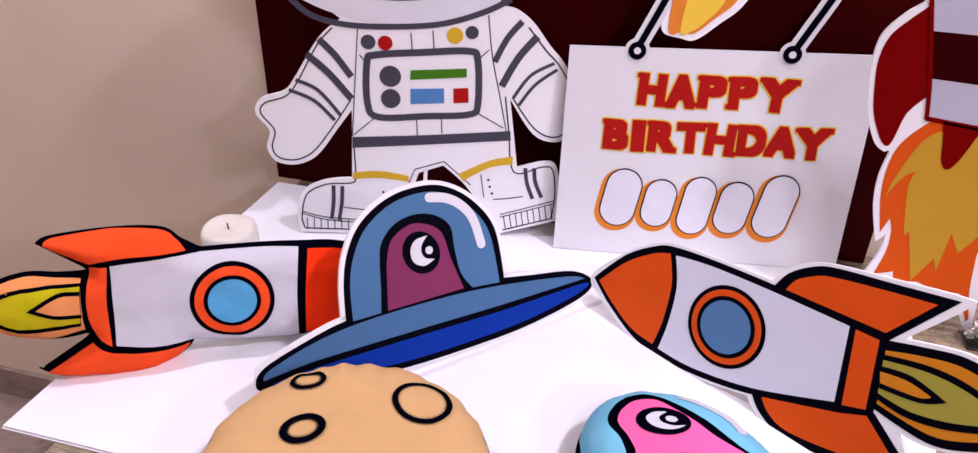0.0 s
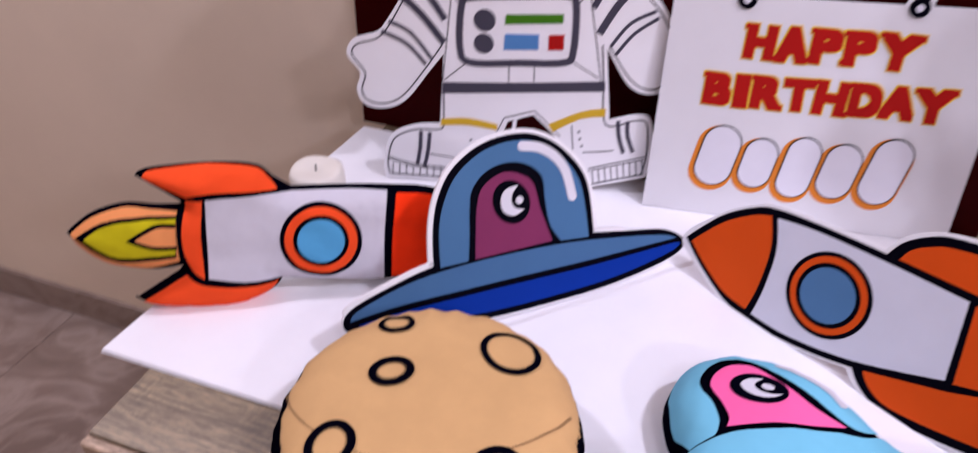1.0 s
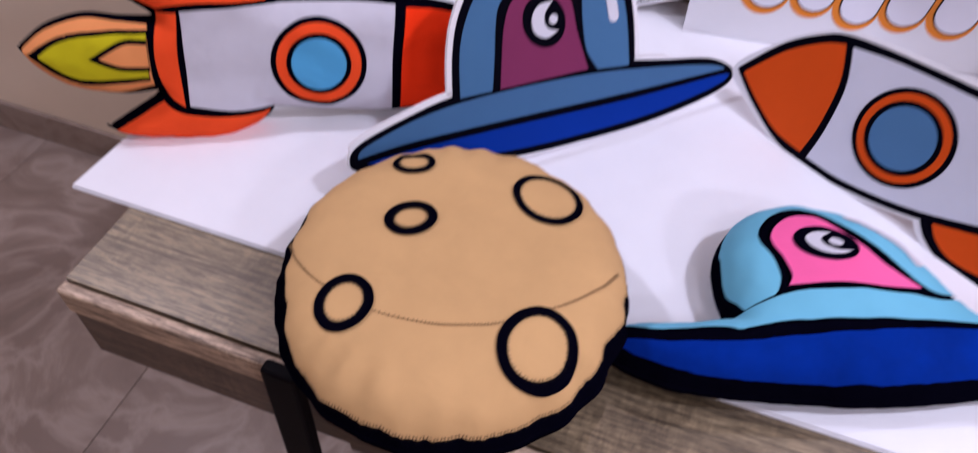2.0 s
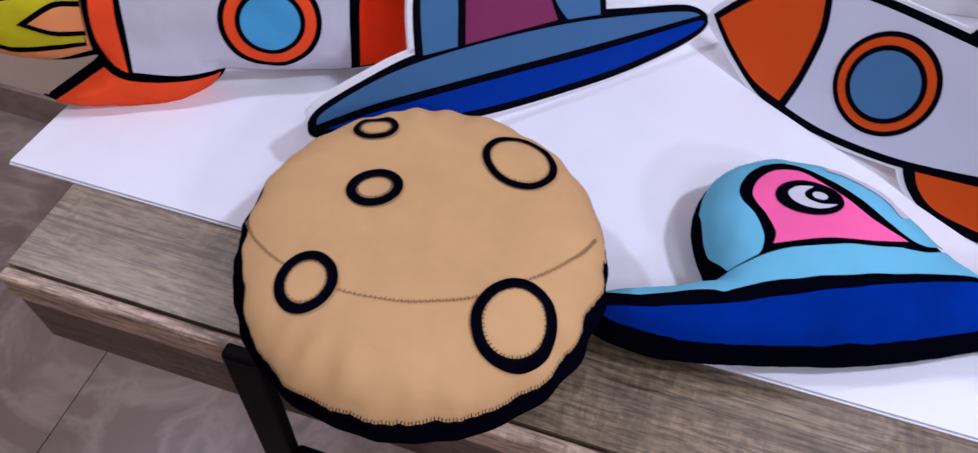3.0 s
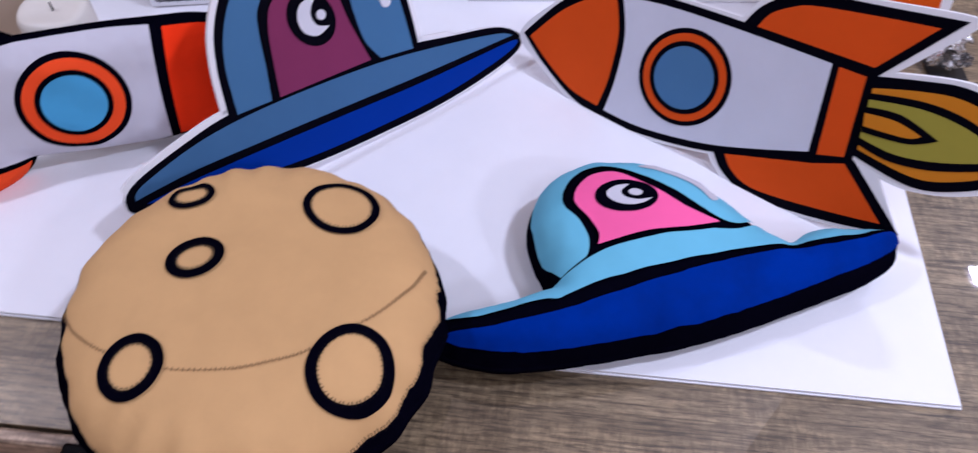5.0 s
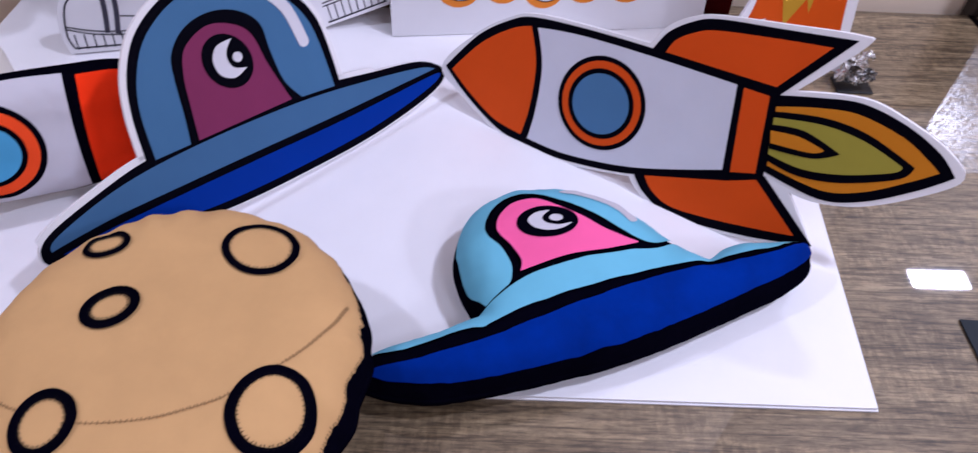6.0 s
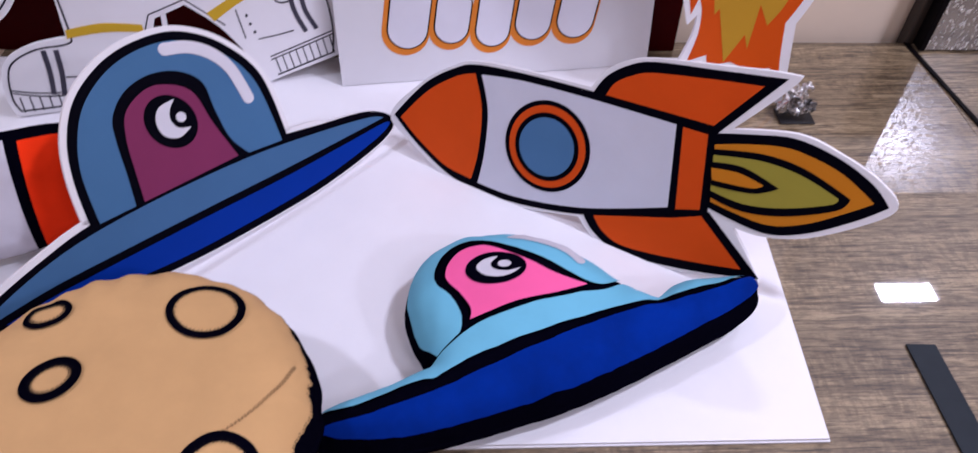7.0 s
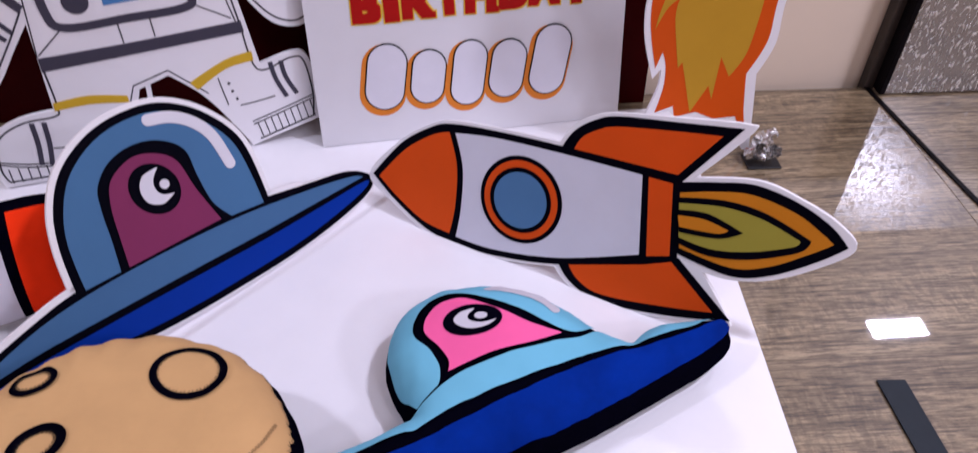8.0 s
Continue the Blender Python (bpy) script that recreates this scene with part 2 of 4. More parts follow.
def plane_matrix(origin, normal):
    """Local x along the level line of a leaning plane, y up it, z out of its face."""
    n = Vector(normal).normalized()
    u = Vector((0, 0, 1)).cross(n).normalized()
    v = n.cross(u)
    m = Matrix((u, v, n)).transposed().to_4x4()
    m.translation = origin
    return m


def curve_loop(points, closed=True, steps=8, unit=0.001):
    """A smooth line through points in millimetres; a point with a third entry is a sharp corner."""
    pts = [(p[0] * unit, p[1] * unit, len(p) > 2) for p in points]
    n = len(pts)
    out = []
    spans = n if closed else n - 1
    for i in range(spans):
        a, b = pts[i], pts[(i + 1) % n]
        before = pts[i - 1] if closed or i > 0 else a
        after = pts[(i + 2) % n] if closed or i + 2 < n else b
        ta = (0.0, 0.0) if a[2] else ((b[0] - before[0]) / 2, (b[1] - before[1]) / 2)
        tb = (0.0, 0.0) if b[2] else ((after[0] - a[0]) / 2, (after[1] - a[1]) / 2)
        for s in range(steps):
            t = s / steps
            h1, h2, h3, h4 = 2 * t**3 - 3 * t**2 + 1, t**3 - 2 * t**2 + t, -2 * t**3 + 3 * t**2, t**3 - t**2
            out.append((h1 * a[0] + h2 * ta[0] + h3 * b[0] + h4 * tb[0], h1 * a[1] + h2 * ta[1] + h3 * b[1] + h4 * tb[1]))
    if not closed:
        out.append(pts[-1][:2])
    clean = []
    for p in out:
        if not clean or math.dist(p, clean[-1]) > 0.0004:
            clean.append(p)
    if closed and math.dist(clean[0], clean[-1]) < 0.0004:
        clean.pop()
    return clean


def disc_loop(cx, cy, rx, ry=None, turn=0.0, count=48, unit=0.001):
    ry = rx if ry is None else ry
    c, s = math.cos(radians(turn)), math.sin(radians(turn))
    loop = []
    for i in range(count):
        a = 2 * math.pi * i / count
        x, y = rx * math.cos(a), ry * math.sin(a)
        loop.append(((cx + x * c - y * s) * unit, (cy + x * s + y * c) * unit))
    return loop


def turning(loop):
    return sum(a[0] * b[1] - b[0] * a[1] for a, b in zip(loop, loop[1:] + loop[:1])) / 2


def grow(loop, by):
    """The loop moved outwards by that many metres."""
    sign = 1 if turning(loop) > 0 else -1
    n, out = len(loop), []
    for i in range(n):
        a, b, c = loop[i - 1], loop[i], loop[(i + 1) % n]
        d1 = Vector((b[0] - a[0], b[1] - a[1])).normalized()
        d2 = Vector((c[0] - b[0], c[1] - b[1])).normalized()
        n1, n2 = Vector((d1.y, -d1.x)) * sign, Vector((d2.y, -d2.x)) * sign
        m = n1 + n2
        if m.length < 0.3:
            m = n1
        m.normalize()
        k = by / max(0.5, m.dot(n1))
        out.append((b[0] + m.x * k, b[1] + m.y * k))
    return out


def slab(loop, z0, z1):
    """A flat plate with that outline, from z0 to z1."""
    bm = bmesh.new()
    top = [bm.verts.new((x, y, z1)) for x, y in loop]
    low = [bm.verts.new((x, y, z0)) for x, y in loop]
    n = len(loop)
    bm.faces.new(top)
    bm.faces.new(low[::-1])
    for i in range(n):
        bm.faces.new((low[i], low[(i + 1) % n], top[(i + 1) % n], top[i]))
    return bm


def stroke(line, width, closed=False):
    """The outline of a band of that width along a line."""
    half, n, left, right = width / 2, len(line), [], []
    for i in range(n):
        a = line[i - 1] if closed or i else line[0]
        c = line[(i + 1) % n] if closed or i + 1 < n else line[-1]
        d = Vector((c[0] - a[0], c[1] - a[1])).normalized()
        left.append((line[i][0] - d.y * half, line[i][1] + d.x * half))
        right.append((line[i][0] + d.y * half, line[i][1] - d.x * half))
    return left, right


def band(line, width, z0, z1, closed=False, bm=None):
    left, right = stroke(line, width, closed)
    bm = bm or bmesh.new()
    n = len(line)
    rows = [[bm.verts.new((x, y, z)) for x, y in side] for side, z in ((left, z0), (left, z1), (right, z1), (right, z0))]
    for i in range(n if closed else n - 1):
        j = (i + 1) % n
        for k in range(4):
            a, b = rows[k], rows[(k + 1) % 4]
            bm.faces.new((a[i], a[j], b[j], b[i]))
    if not closed:
        bm.faces.new([r[0] for r in rows])
        bm.faces.new([r[-1] for r in rows][::-1])
    return bm


def box(x0, x1, y0, y1, z0, z1, bevel=0.0, bm=None):
    bm = bm or bmesh.new()
    made = bmesh.ops.create_cube(bm, size=1.0, matrix=Matrix.LocRotScale(((x0 + x1) / 2, (y0 + y1) / 2, (z0 + z1) / 2), None, (x1 - x0, y1 - y0, z1 - z0)))
    if bevel:
        edges = list({e for v in made["verts"] for e in v.link_edges})
        bmesh.ops.bevel(bm, geom=edges, offset=bevel, segments=2, affect="EDGES", profile=0.5)
    return bm


def resample(loop, step):
    out = []
    for a, b in zip(loop, loop[1:] + loop[:1]):
        k = max(1, round(math.dist(a, b) / step))
        out += [(a[0] + (b[0] - a[0]) * i / k, a[1] + (b[1] - a[1]) * i / k) for i in range(k)]
    return out


def inside(px, py, loop):
    ax = np.array(loop)
    bx = np.roll(ax, -1, 0)
    hit = np.zeros(px.shape, bool)
    for (x0, y0), (x1, y1) in zip(ax, bx):
        if y0 != y1:
            cross = ((y0 > py) != (y1 > py)) & (px < (x1 - x0) * (py - y0) / (y1 - y0) + x0)
            hit ^= cross
    return hit


def edge_distance(px, py, loop):
    a = np.array(loop)
    b = np.roll(a, -1, 0)
    best = np.full(px.shape, 1e9)
    for (x0, y0), (x1, y1) in zip(a, b):
        dx, dy = x1 - x0, y1 - y0
        t = np.clip(((px - x0) * dx + (py - y0) * dy) / max(dx * dx + dy * dy, 1e-12), 0, 1)
        best = np.minimum(best, np.hypot(px - x0 - t * dx, py - y0 - t * dy))
    return best


from mathutils.geometry import delaunay_2d_cdt


def cloth_mesh(loop, height, lift, step=0.004):
    """A sheet of small triangles within a loop, laid at height(x, y) + lift."""
    rim = resample(loop, step)
    xs, ys = [p[0] for p in rim], [p[1] for p in rim]
    gx, gy = np.meshgrid(np.arange(min(xs) + step / 2, max(xs), step), np.arange(min(ys) + step / 2, max(ys), step * 0.87))
    gx[1::2] += step / 2
    gx, gy = gx.ravel(), gy.ravel()
    keep = inside(gx, gy, rim) & (edge_distance(gx, gy, rim) > step * 0.45)
    pts = rim + list(zip(gx[keep].tolist(), gy[keep].tolist()))
    n = len(rim)
    verts, _, faces, *_ = delaunay_2d_cdt([Vector(p) for p in pts], [(i, (i + 1) % n) for i in range(n)], [], 1, 1e-6)
    z = height(np.array([v.x for v in verts]), np.array([v.y for v in verts]))
    bm = bmesh.new()
    vs = [bm.verts.new((v.x, v.y, float(h) + lift)) for v, h in zip(verts, z)]
    for f in faces:
        try:
            bm.faces.new([vs[i] for i in f])
        except ValueError:
            pass
    return bm


def wobble(loop, amount, seed):
    """A cut cloth edge: small uneven waves along a loop."""
    fine = resample(loop, 0.003)
    out = []
    n = len(fine)
    for i in range(n):
        (x0, y0), (x1, y1) = fine[i - 1], fine[(i + 1) % n]
        d = Vector((y1 - y0, x0 - x1)).normalized()
        k = noise.noise(Vector((fine[i][0] * 42, fine[i][1] * 42, seed))) + 0.5 * noise.noise(Vector((fine[i][0] * 120, fine[i][1] * 120, seed + 3)))
        out.append((fine[i][0] + d.x * k * amount, fine[i][1] + d.y * k * amount))
    return out


def puff(outline, high, reach, power=0.5, wrinkle=0.0008):
    """The height of a stuffed cushion over its outline."""
    rim = resample(outline, 0.004)

    def height(px, py):
        px, py = np.asarray(px, float), np.asarray(py, float)
        d = np.clip(edge_distance(px, py, rim) * np.where(inside(px, py, rim), 1, 0) / reach, 0, 1)
        wave = np.sin(px * 63 + 2 * np.sin(py * 41)) * np.sin(py * 52 + 1.6 * np.sin(px * 37))
        folds = np.array([noise.noise(Vector((x * 55, y * 55, 1.7))) + 0.5 * noise.noise(Vector((x * 130, y * 130, 4.1))) for x, y in zip(px.ravel().tolist(), py.ravel().tolist())]).reshape(px.shape)
        return high * (1 - (1 - d) ** 2) ** power + wrinkle * wave * np.clip(d * 2, 0, 1) + 2.2 * wrinkle * folds * np.clip(d * 3, 0, 1) * (1.2 - d)

    return height


def cushion_body(name, outline, height, half, material, parent, label, front=0.96, rear=0.0, behind=None):
    """Black cloth under the coloured pieces: stuffed front, side band, stuffed back."""
    bm = cloth_mesh(outline, lambda x, y: front * height(x, y), half - 0.0012)
    back = cloth_mesh(outline, behind or (lambda x, y: -rear * height(x, y)), -half)
    me = bpy.data.meshes.new("back")
    back.to_mesh(me)
    back.free()
    bm.from_mesh(me)
    bpy.data.meshes.remove(me)
    rim = resample(outline, 0.004)
    n = len(rim)
    rows = []
    for z, out in ((half - 0.0012, 0.0), (half * 0.5, 0.0012), (0, 0.0016), (-half * 0.5, 0.0010), (-half, 0.0)):
        rows.append([bm.verts.new((x, y, z)) for x, y in grow(rim, out)])
    for a, b in zip(rows, rows[1:]):
        for i in range(n):
            bm.faces.new((a[i], a[(i + 1) % n], b[(i + 1) % n], b[i]))
    return part(name, bm, material, parent, label, True)


def patch(name, loop, height, lift, material, parent, label=""):
    return part(name, cloth_mesh(loop, height, lift), material, parent, label, True)


def drape_band(name, line, width, height, lift, material, parent, closed=False, label=""):
    left, right = stroke(line, width, closed)
    bm = bmesh.new()
    rows = []
    for side in (left, right):
        a = np.array(side)
        rows.append([bm.verts.new((x, y, z + lift)) for (x, y), z in zip(side, height(a[:, 0], a[:, 1]))])
    n = len(line)
    for i in range(n if closed else n - 1):
        j = (i + 1) % n
        bm.faces.new((rows[0][i], rows[0][j], rows[1][j], rows[1][i]))
    return part(name, bm, material, parent, label, True)


def stitches(name, loop, length, width, every, height, lift, material, parent, closed=True):
    """Short threads across a seam line, joined as one seam."""
    line = resample(loop, every) if closed else loop
    bm = bmesh.new()
    n = len(line)
    for i in range(n):
        a, b = line[i], line[(i + 1) % n] if closed or i + 1 < n else line[i - 1]
        d = Vector((b[0] - a[0], b[1] - a[1])).normalized()
        w = Vector((-d.y, d.x))
        if i % 2:
            w = (w + d * 0.6).normalized()
        q = [(a[0] + w.x * s * length / 2 + d.x * k * width / 2, a[1] + w.y * s * length / 2 + d.y * k * width / 2) for s, k in ((-1, -1), (1, -1), (1, 1), (-1, 1))]
        arr = np.array(q)
        z = height(arr[:, 0], arr[:, 1])
        bm.faces.new([bm.verts.new((x, y, h + lift)) for (x, y), h in zip(q, z)])
    return part(name, bm, material, parent)


CARD = 0.005


def printed(name, loop, layer, material, parent, label=""):
    """A printed area on the face of a card; higher layers lie over lower ones."""
    return part(name, slab(loop, CARD + 0.0001, CARD + 0.0004 + 0.0004 * layer), material, parent, label)


def line_print(name, points, width, layer, material, parent, closed=False, label=""):
    line = curve_loop(points, closed, 6)
    return part(name, band(line, width * 0.001, CARD + 0.0001, CARD + 0.0004 + 0.0004 * layer, closed), material, parent, label)


# ---- the room ----
WALL_Y = 0.575
wall = tagged(to_object("wall_north", box(-3.2, 0.755, WALL_Y, WALL_Y + 0.16, 0, CEILING), WALL_PAINT), "beige painted plaster wall behind the table", "wall", kind="structure")
for nm, b in (("wall_west", (-3.36, -3.2, -3.6, 3.4)), ("wall_east", (3.6, 3.76, -3.6, 3.4))):
    tagged(to_object(nm, box(*b, 0, CEILING), WALL_PAINT), "plain beige painted room wall", "wall", kind="structure")
for nm, b in (("wall_south", (-3.36, 3.76, -3.76, -3.6)), ("wall_far", (0.755, 3.76, 3.4, 3.56))):
    tagged(to_object(nm, box(*b, 0, CEILING), WALL_PAINT), "plain beige painted room wall", "wall", kind="structure")
tagged(to_object("wall_passage", box(0.595, 0.755, WALL_Y + 0.16, 3.4, 0, CEILING), WALL_PAINT), "plain beige wall beside the passage", "wall", kind="structure")
tagged(to_object("ceiling", box(-3.36, 3.76, -3.76, 3.56, CEILING, CEILING + 0.1), CEILING_PAINT), "white painted flat ceiling", "ceiling", kind="structure")
floor = tagged(to_object("floor", box(-3.36, 3.76, -3.76, 3.56, -0.12, -0.004), GROUT), "brown swirled marble tile floor with thin dark joints", "floor", kind="structure")
tagged(to_object("baseboard", box(-3.2, 0.59, WALL_Y - 0.010, WALL_Y - 0.0005, 0.0, 0.088, 0.002), MARBLE), "brown marble tile skirting along the wall", "skirting", kind="structure")
tagged(to_object("trim", box(0.744, 0.757, WALL_Y - 0.022, WALL_Y - 0.001, 0.0, 1.25, 0.003), DARK_BROWN), "dark brown upright trim at the wall end", "trim", kind="structure")


def room_or_fill_light(x, y, w, d):
    e = empty("room_or_fill_light", pose(x, y, CEILING))
    tagged(e, "white framed square panel of a ceiling light or the added fill, switched on", "ceiling light", "lights in the ceiling")
    for bx in ((-w / 2 - 0.02, w / 2 + 0.02, d / 2, d / 2 + 0.02), (-w / 2 - 0.02, w / 2 + 0.02, -d / 2 - 0.02, -d / 2), (-w / 2 - 0.02, -w / 2, -d / 2, d / 2), (w / 2, w / 2 + 0.02, -d / 2, d / 2)):
        part("frame", box(*bx, -0.045, 0.0, 0.002), LAMP_FRAME, e)
    part("backing", box(-w / 2, w / 2, -d / 2, d / 2, -0.012, -0.001), LAMP_FRAME, e)


# the added fill gets a panel like the others
for lx, ly, lw, ld, watts in LAMPS:
    room_or_fill_light(lx, ly, lw, ld)

# ---- the tables ----
TOP = 0.75


def side_table(name, x0, x1, y0, y1, label):
    e = tagged(empty(name, pose((x0 + x1) / 2, (y0 + y1) / 2, 0)), label, "table", "tables along the wall")
    hx, hy = (x1 - x0) / 2, (y1 - y0) / 2
    part("tabletop", box(-hx, hx, -hy + 0.0135, hy, TOP - 0.030, TOP, 0.0004), TABLE_WOOD, e, "grey-brown oak laminate top under a glossy coat")
    part("edge_strip", box(-hx, hx, -hy, -hy + 0.0115, TOP - 0.032, TOP - 0.0005, 0.0025), EDGE_WOOD, e, "paler oak edge strip")
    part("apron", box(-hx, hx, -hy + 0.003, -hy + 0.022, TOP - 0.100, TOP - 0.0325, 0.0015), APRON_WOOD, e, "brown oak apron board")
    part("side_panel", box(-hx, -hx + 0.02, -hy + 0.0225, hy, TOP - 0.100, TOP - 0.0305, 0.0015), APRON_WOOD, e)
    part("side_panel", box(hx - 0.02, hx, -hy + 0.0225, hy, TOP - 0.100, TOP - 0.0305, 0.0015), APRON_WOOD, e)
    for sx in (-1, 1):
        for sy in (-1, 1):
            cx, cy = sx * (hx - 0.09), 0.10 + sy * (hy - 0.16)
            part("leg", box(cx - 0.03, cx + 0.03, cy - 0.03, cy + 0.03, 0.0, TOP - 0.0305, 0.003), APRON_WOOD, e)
    return e


side_table("side_table", -0.388, 0.752, -0.100, 0.557, "grey-brown oak laminate table standing against the wall")
side_table("side_table", 0.7526, 2.10, -0.100, 0.557, "grey-brown oak laminate table joined beside the first one")
gap = [(0.7465, 0.556), (0.762, 0.40), (0.776, 0.27), (0.792, 0.10)]
strip = to_object("joint_strip", band([(x, y) for x, y in gap], 0.0062, TOP + 0.0006, TOP + 0.0022), BLACK_METAL)
tagged(strip, "thin black strip over the joint between two tables", "joint strip")
tape = to_object("tape_strip", slab([(0.551, 0.0885), (0.5765, 0.0875), (0.5795, -0.06), (0.5545, -0.06)], TOP + 0.0006, TOP + 0.0022), TAPE_BLACK)
tagged(tape, "dark slate flat strip lying on the oak table", "tape")

# white foam boards under the display
board = tagged(empty("foam_board", pose(0, 0, TOP)), "large white foam board lying flat on the table", "board")
quad = [(-0.45, 0.0), (0.452, 0.0), (0.478, 0.515), (-0.414, 0.515)]
part("lower_sheet", slab(grow(quad, 0.0012), 0.0006, 0.0022), WHITE_CARD, board)
part("core", slab(grow(quad, -0.0010), 0.0022, 0.0032), CORE_GREY, board, "thin grey foam core seen at the edge")
part("upper_sheet", slab(quad, 0.0032, 0.0050), WHITE_CARD, board)
BOARD = TOP + 0.005

# maroon backing board leaning on the wall
e = tagged(empty("backing_board", plane_matrix((0.006, 0.536, TOP + 0.0008), (0, -1, 0.062))), "dark maroon glossy board leaning against the wall", "board")
part("panel", box(-0.432, 0.432, 0.0, 0.62, -0.006, 0.0, 0.001), MAROON_BOARD, e)

# silver box panel on the second table
e = tagged(empty("foil_screen", pose(0.762, 0.548, TOP + 0.0026)), "embossed silver foil screen standing upright on the table", "screen")
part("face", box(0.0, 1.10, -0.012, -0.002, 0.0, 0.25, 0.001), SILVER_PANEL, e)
part("back", box(0.0, 1.10, -0.0015, 0.008, 0.0, 0.25, 0.001), BLACK_TRIM, e)
part("end_strip", box(-0.008, -0.0005, -0.014, 0.008, 0.0, 0.25, 0.001), BLACK_METAL, e, "black end strip")

# ---- planet cushion ----
PC = Vector((-0.063, -0.016, 0.8045))
planet = tagged(empty("planet_cushion", Matrix.Translation(PC) @ pose(0, 0, 0, 0.5, 0, 0)), "round tan felt planet cushion with black-ringed craters", "cushion")


def planet_rim(a):
    return 0.1305 + 0.0007 * np.sin(17 * a + 1.0 + 2 * np.sin(2 * a)) + 0.0006 * np.sin(29 * a + np.sin(5 * a)) - 0.003 * np.exp(-(((a + 0.16) / 0.07) ** 2))


rim = [(float(planet_rim(a)) * math.cos(a), float(planet_rim(a)) * math.sin(a)) for a in (math.pi * (i / 90 - 1) for i in range(180))]


def planet_height(px, py):
    a = np.arctan2(py, px)
    q = np.clip(np.hypot(px, py) / planet_rim(a), 0, 1)
    dome = 0.0425 * (1 - q**6.0) ** 0.5
    pull = (0.0018 + 0.0012 * np.sin(2 * a + 4.2)) * np.sin(21 * a + 4 * np.sin(3 * a)) * np.clip((q - 0.70) / 0.25, 0, 1)
    soft = 0.0012 * np.sin(px * 55 + 1.0) * np.sin(py * 47 + 0.4)
    return dome + (pull + soft) * np.clip((1 - q) * 7, 0, 1)


HALF = 0.006


def planet_back(px, py):
    q = np.clip(np.hypot(px, py) / 0.131, 0, 1)
    return -0.0475 * (1 - q) ** 0.75


cushion_body("body", rim, planet_height, HALF, BLACK_FELT, planet, "black felt side band and back", 0.94, behind=planet_back)


def cloth_rim(a, inset):
    r = float(planet_rim(a)) - inset - 0.0006 * math.exp(-(((a + 1.0) / 0.55) ** 2)) - 0.0026 * math.exp(-(((a + 0.22) / 0.20) ** 2))
    west = (a + 2 * math.pi) % (2 * math.pi) - 3.45
    r -= 0.0110 * math.exp(-((west / 0.55) ** 4))
    ragged = noise.noise(Vector((math.cos(a) * 30, math.sin(a) * 30, 2.0)))
    r -= (0.0022 + 0.0020 * ragged) * math.exp(-(((a - 0.50) / 0.60) ** 2)) + 0.0007 * ragged
    return (r * math.cos(a), r * math.sin(a))


top_rim = [cloth_rim(math.pi * (i / 180 - 1), 0.0016) for i in range(360)]
patch("top_cloth", top_rim, planet_height, HALF + 0.0004, TAN_FELT, planet, "tan felt top")
stitches("rim_stitching", grow(top_rim, -0.0001), 0.0018, 0.0006, 0.0022, planet_height, HALF + 0.0012, DARK_THREAD, planet)
for cx, cy, rx, ry, ring, turn in ((-51, -66, 20.2, 21.7, 6.8, 0), (81, -51, 26.8, 29.6, 7.0, 0), (48, 74, 28.4, 24.9, 5.4, -28), (-39.5, 17.5, 19.4, 16.4, 6.8, 32), (-61, 71.5, 16.8, 12.8, 4.8, 14)):
    inner = disc_loop(cx, cy, rx - ring, ry - ring, turn)
    patch("crater_cloth", disc_loop(cx, cy, rx - ring / 2, ry - ring / 2, turn), planet_height, HALF + 0.0015, TAN_FELT, planet, "tan felt crater disc")
    mid = wobble(disc_loop(cx, cy, rx - ring / 2, ry - ring / 2, turn, 72), 0.0007, cx)
    crater = drape_band("crater_ring", mid, ring * 0.001, planet_height, HALF + 0.0023, BLACK_FELT, planet, True, "black felt crater ring")
    stitches("stitching", inner, 0.0030, 0.0006, 0.0024, planet_height, HALF + 0.0027, DARK_THREAD, crater)
seam_line = curve_loop([(-117, -27), (-100, -43), (-72, -57), (-32, -65), (6, -61), (29, -54), (54, -43), (84, -17), (101, 3), (110, 19), (115, 33)], False, 24)
drape_band("seam", seam_line, 0.0004, planet_height, HALF + 0.0010, THREAD, planet, False, "stitched brown seam line")
stitches("seam_stitching", seam_line[::2], 0.0026, 0.0008, 0.002, planet_height, HALF + 0.0013, THREAD, planet, False)

# ---- flying saucer cushion ----
PS = Vector((0.23, 0.06, BOARD + 0.0185))
saucer = tagged(empty("saucer_cushion", Matrix.Translation(PS)), "blue felt flying saucer cushion with one-eyed pink alien", "cushion")


def at_saucer(points):
    return [((x - 230), (y - 60), *c) for x, y, *c in points]


S_OUT = wobble(curve_loop(at_saucer([(50, 0), (60, -11), (84, -17), (117, -17), (171, -5), (262, 25), (360, 74), (409, 104), (423, 124), (413, 136), (371, 134), (347, 128), (330, 114, 1), (303, 130), (281, 152), (246, 174), (204, 182), (160, 175), (130, 149), (121, 116), (125, 86), (141, 49, 1), (105, 31), (70, 17)]), True, 8), 0.0009, 2.0)
s_puff = puff(S_OUT, 0.042, 0.030, 0.5, 0.0012)


def s_height(px, py):
    return s_puff(px, py) * (0.66 + 0.34 * np.exp(-((px + 0.030) ** 2 + (py - 0.055) ** 2) / 0.075**2))


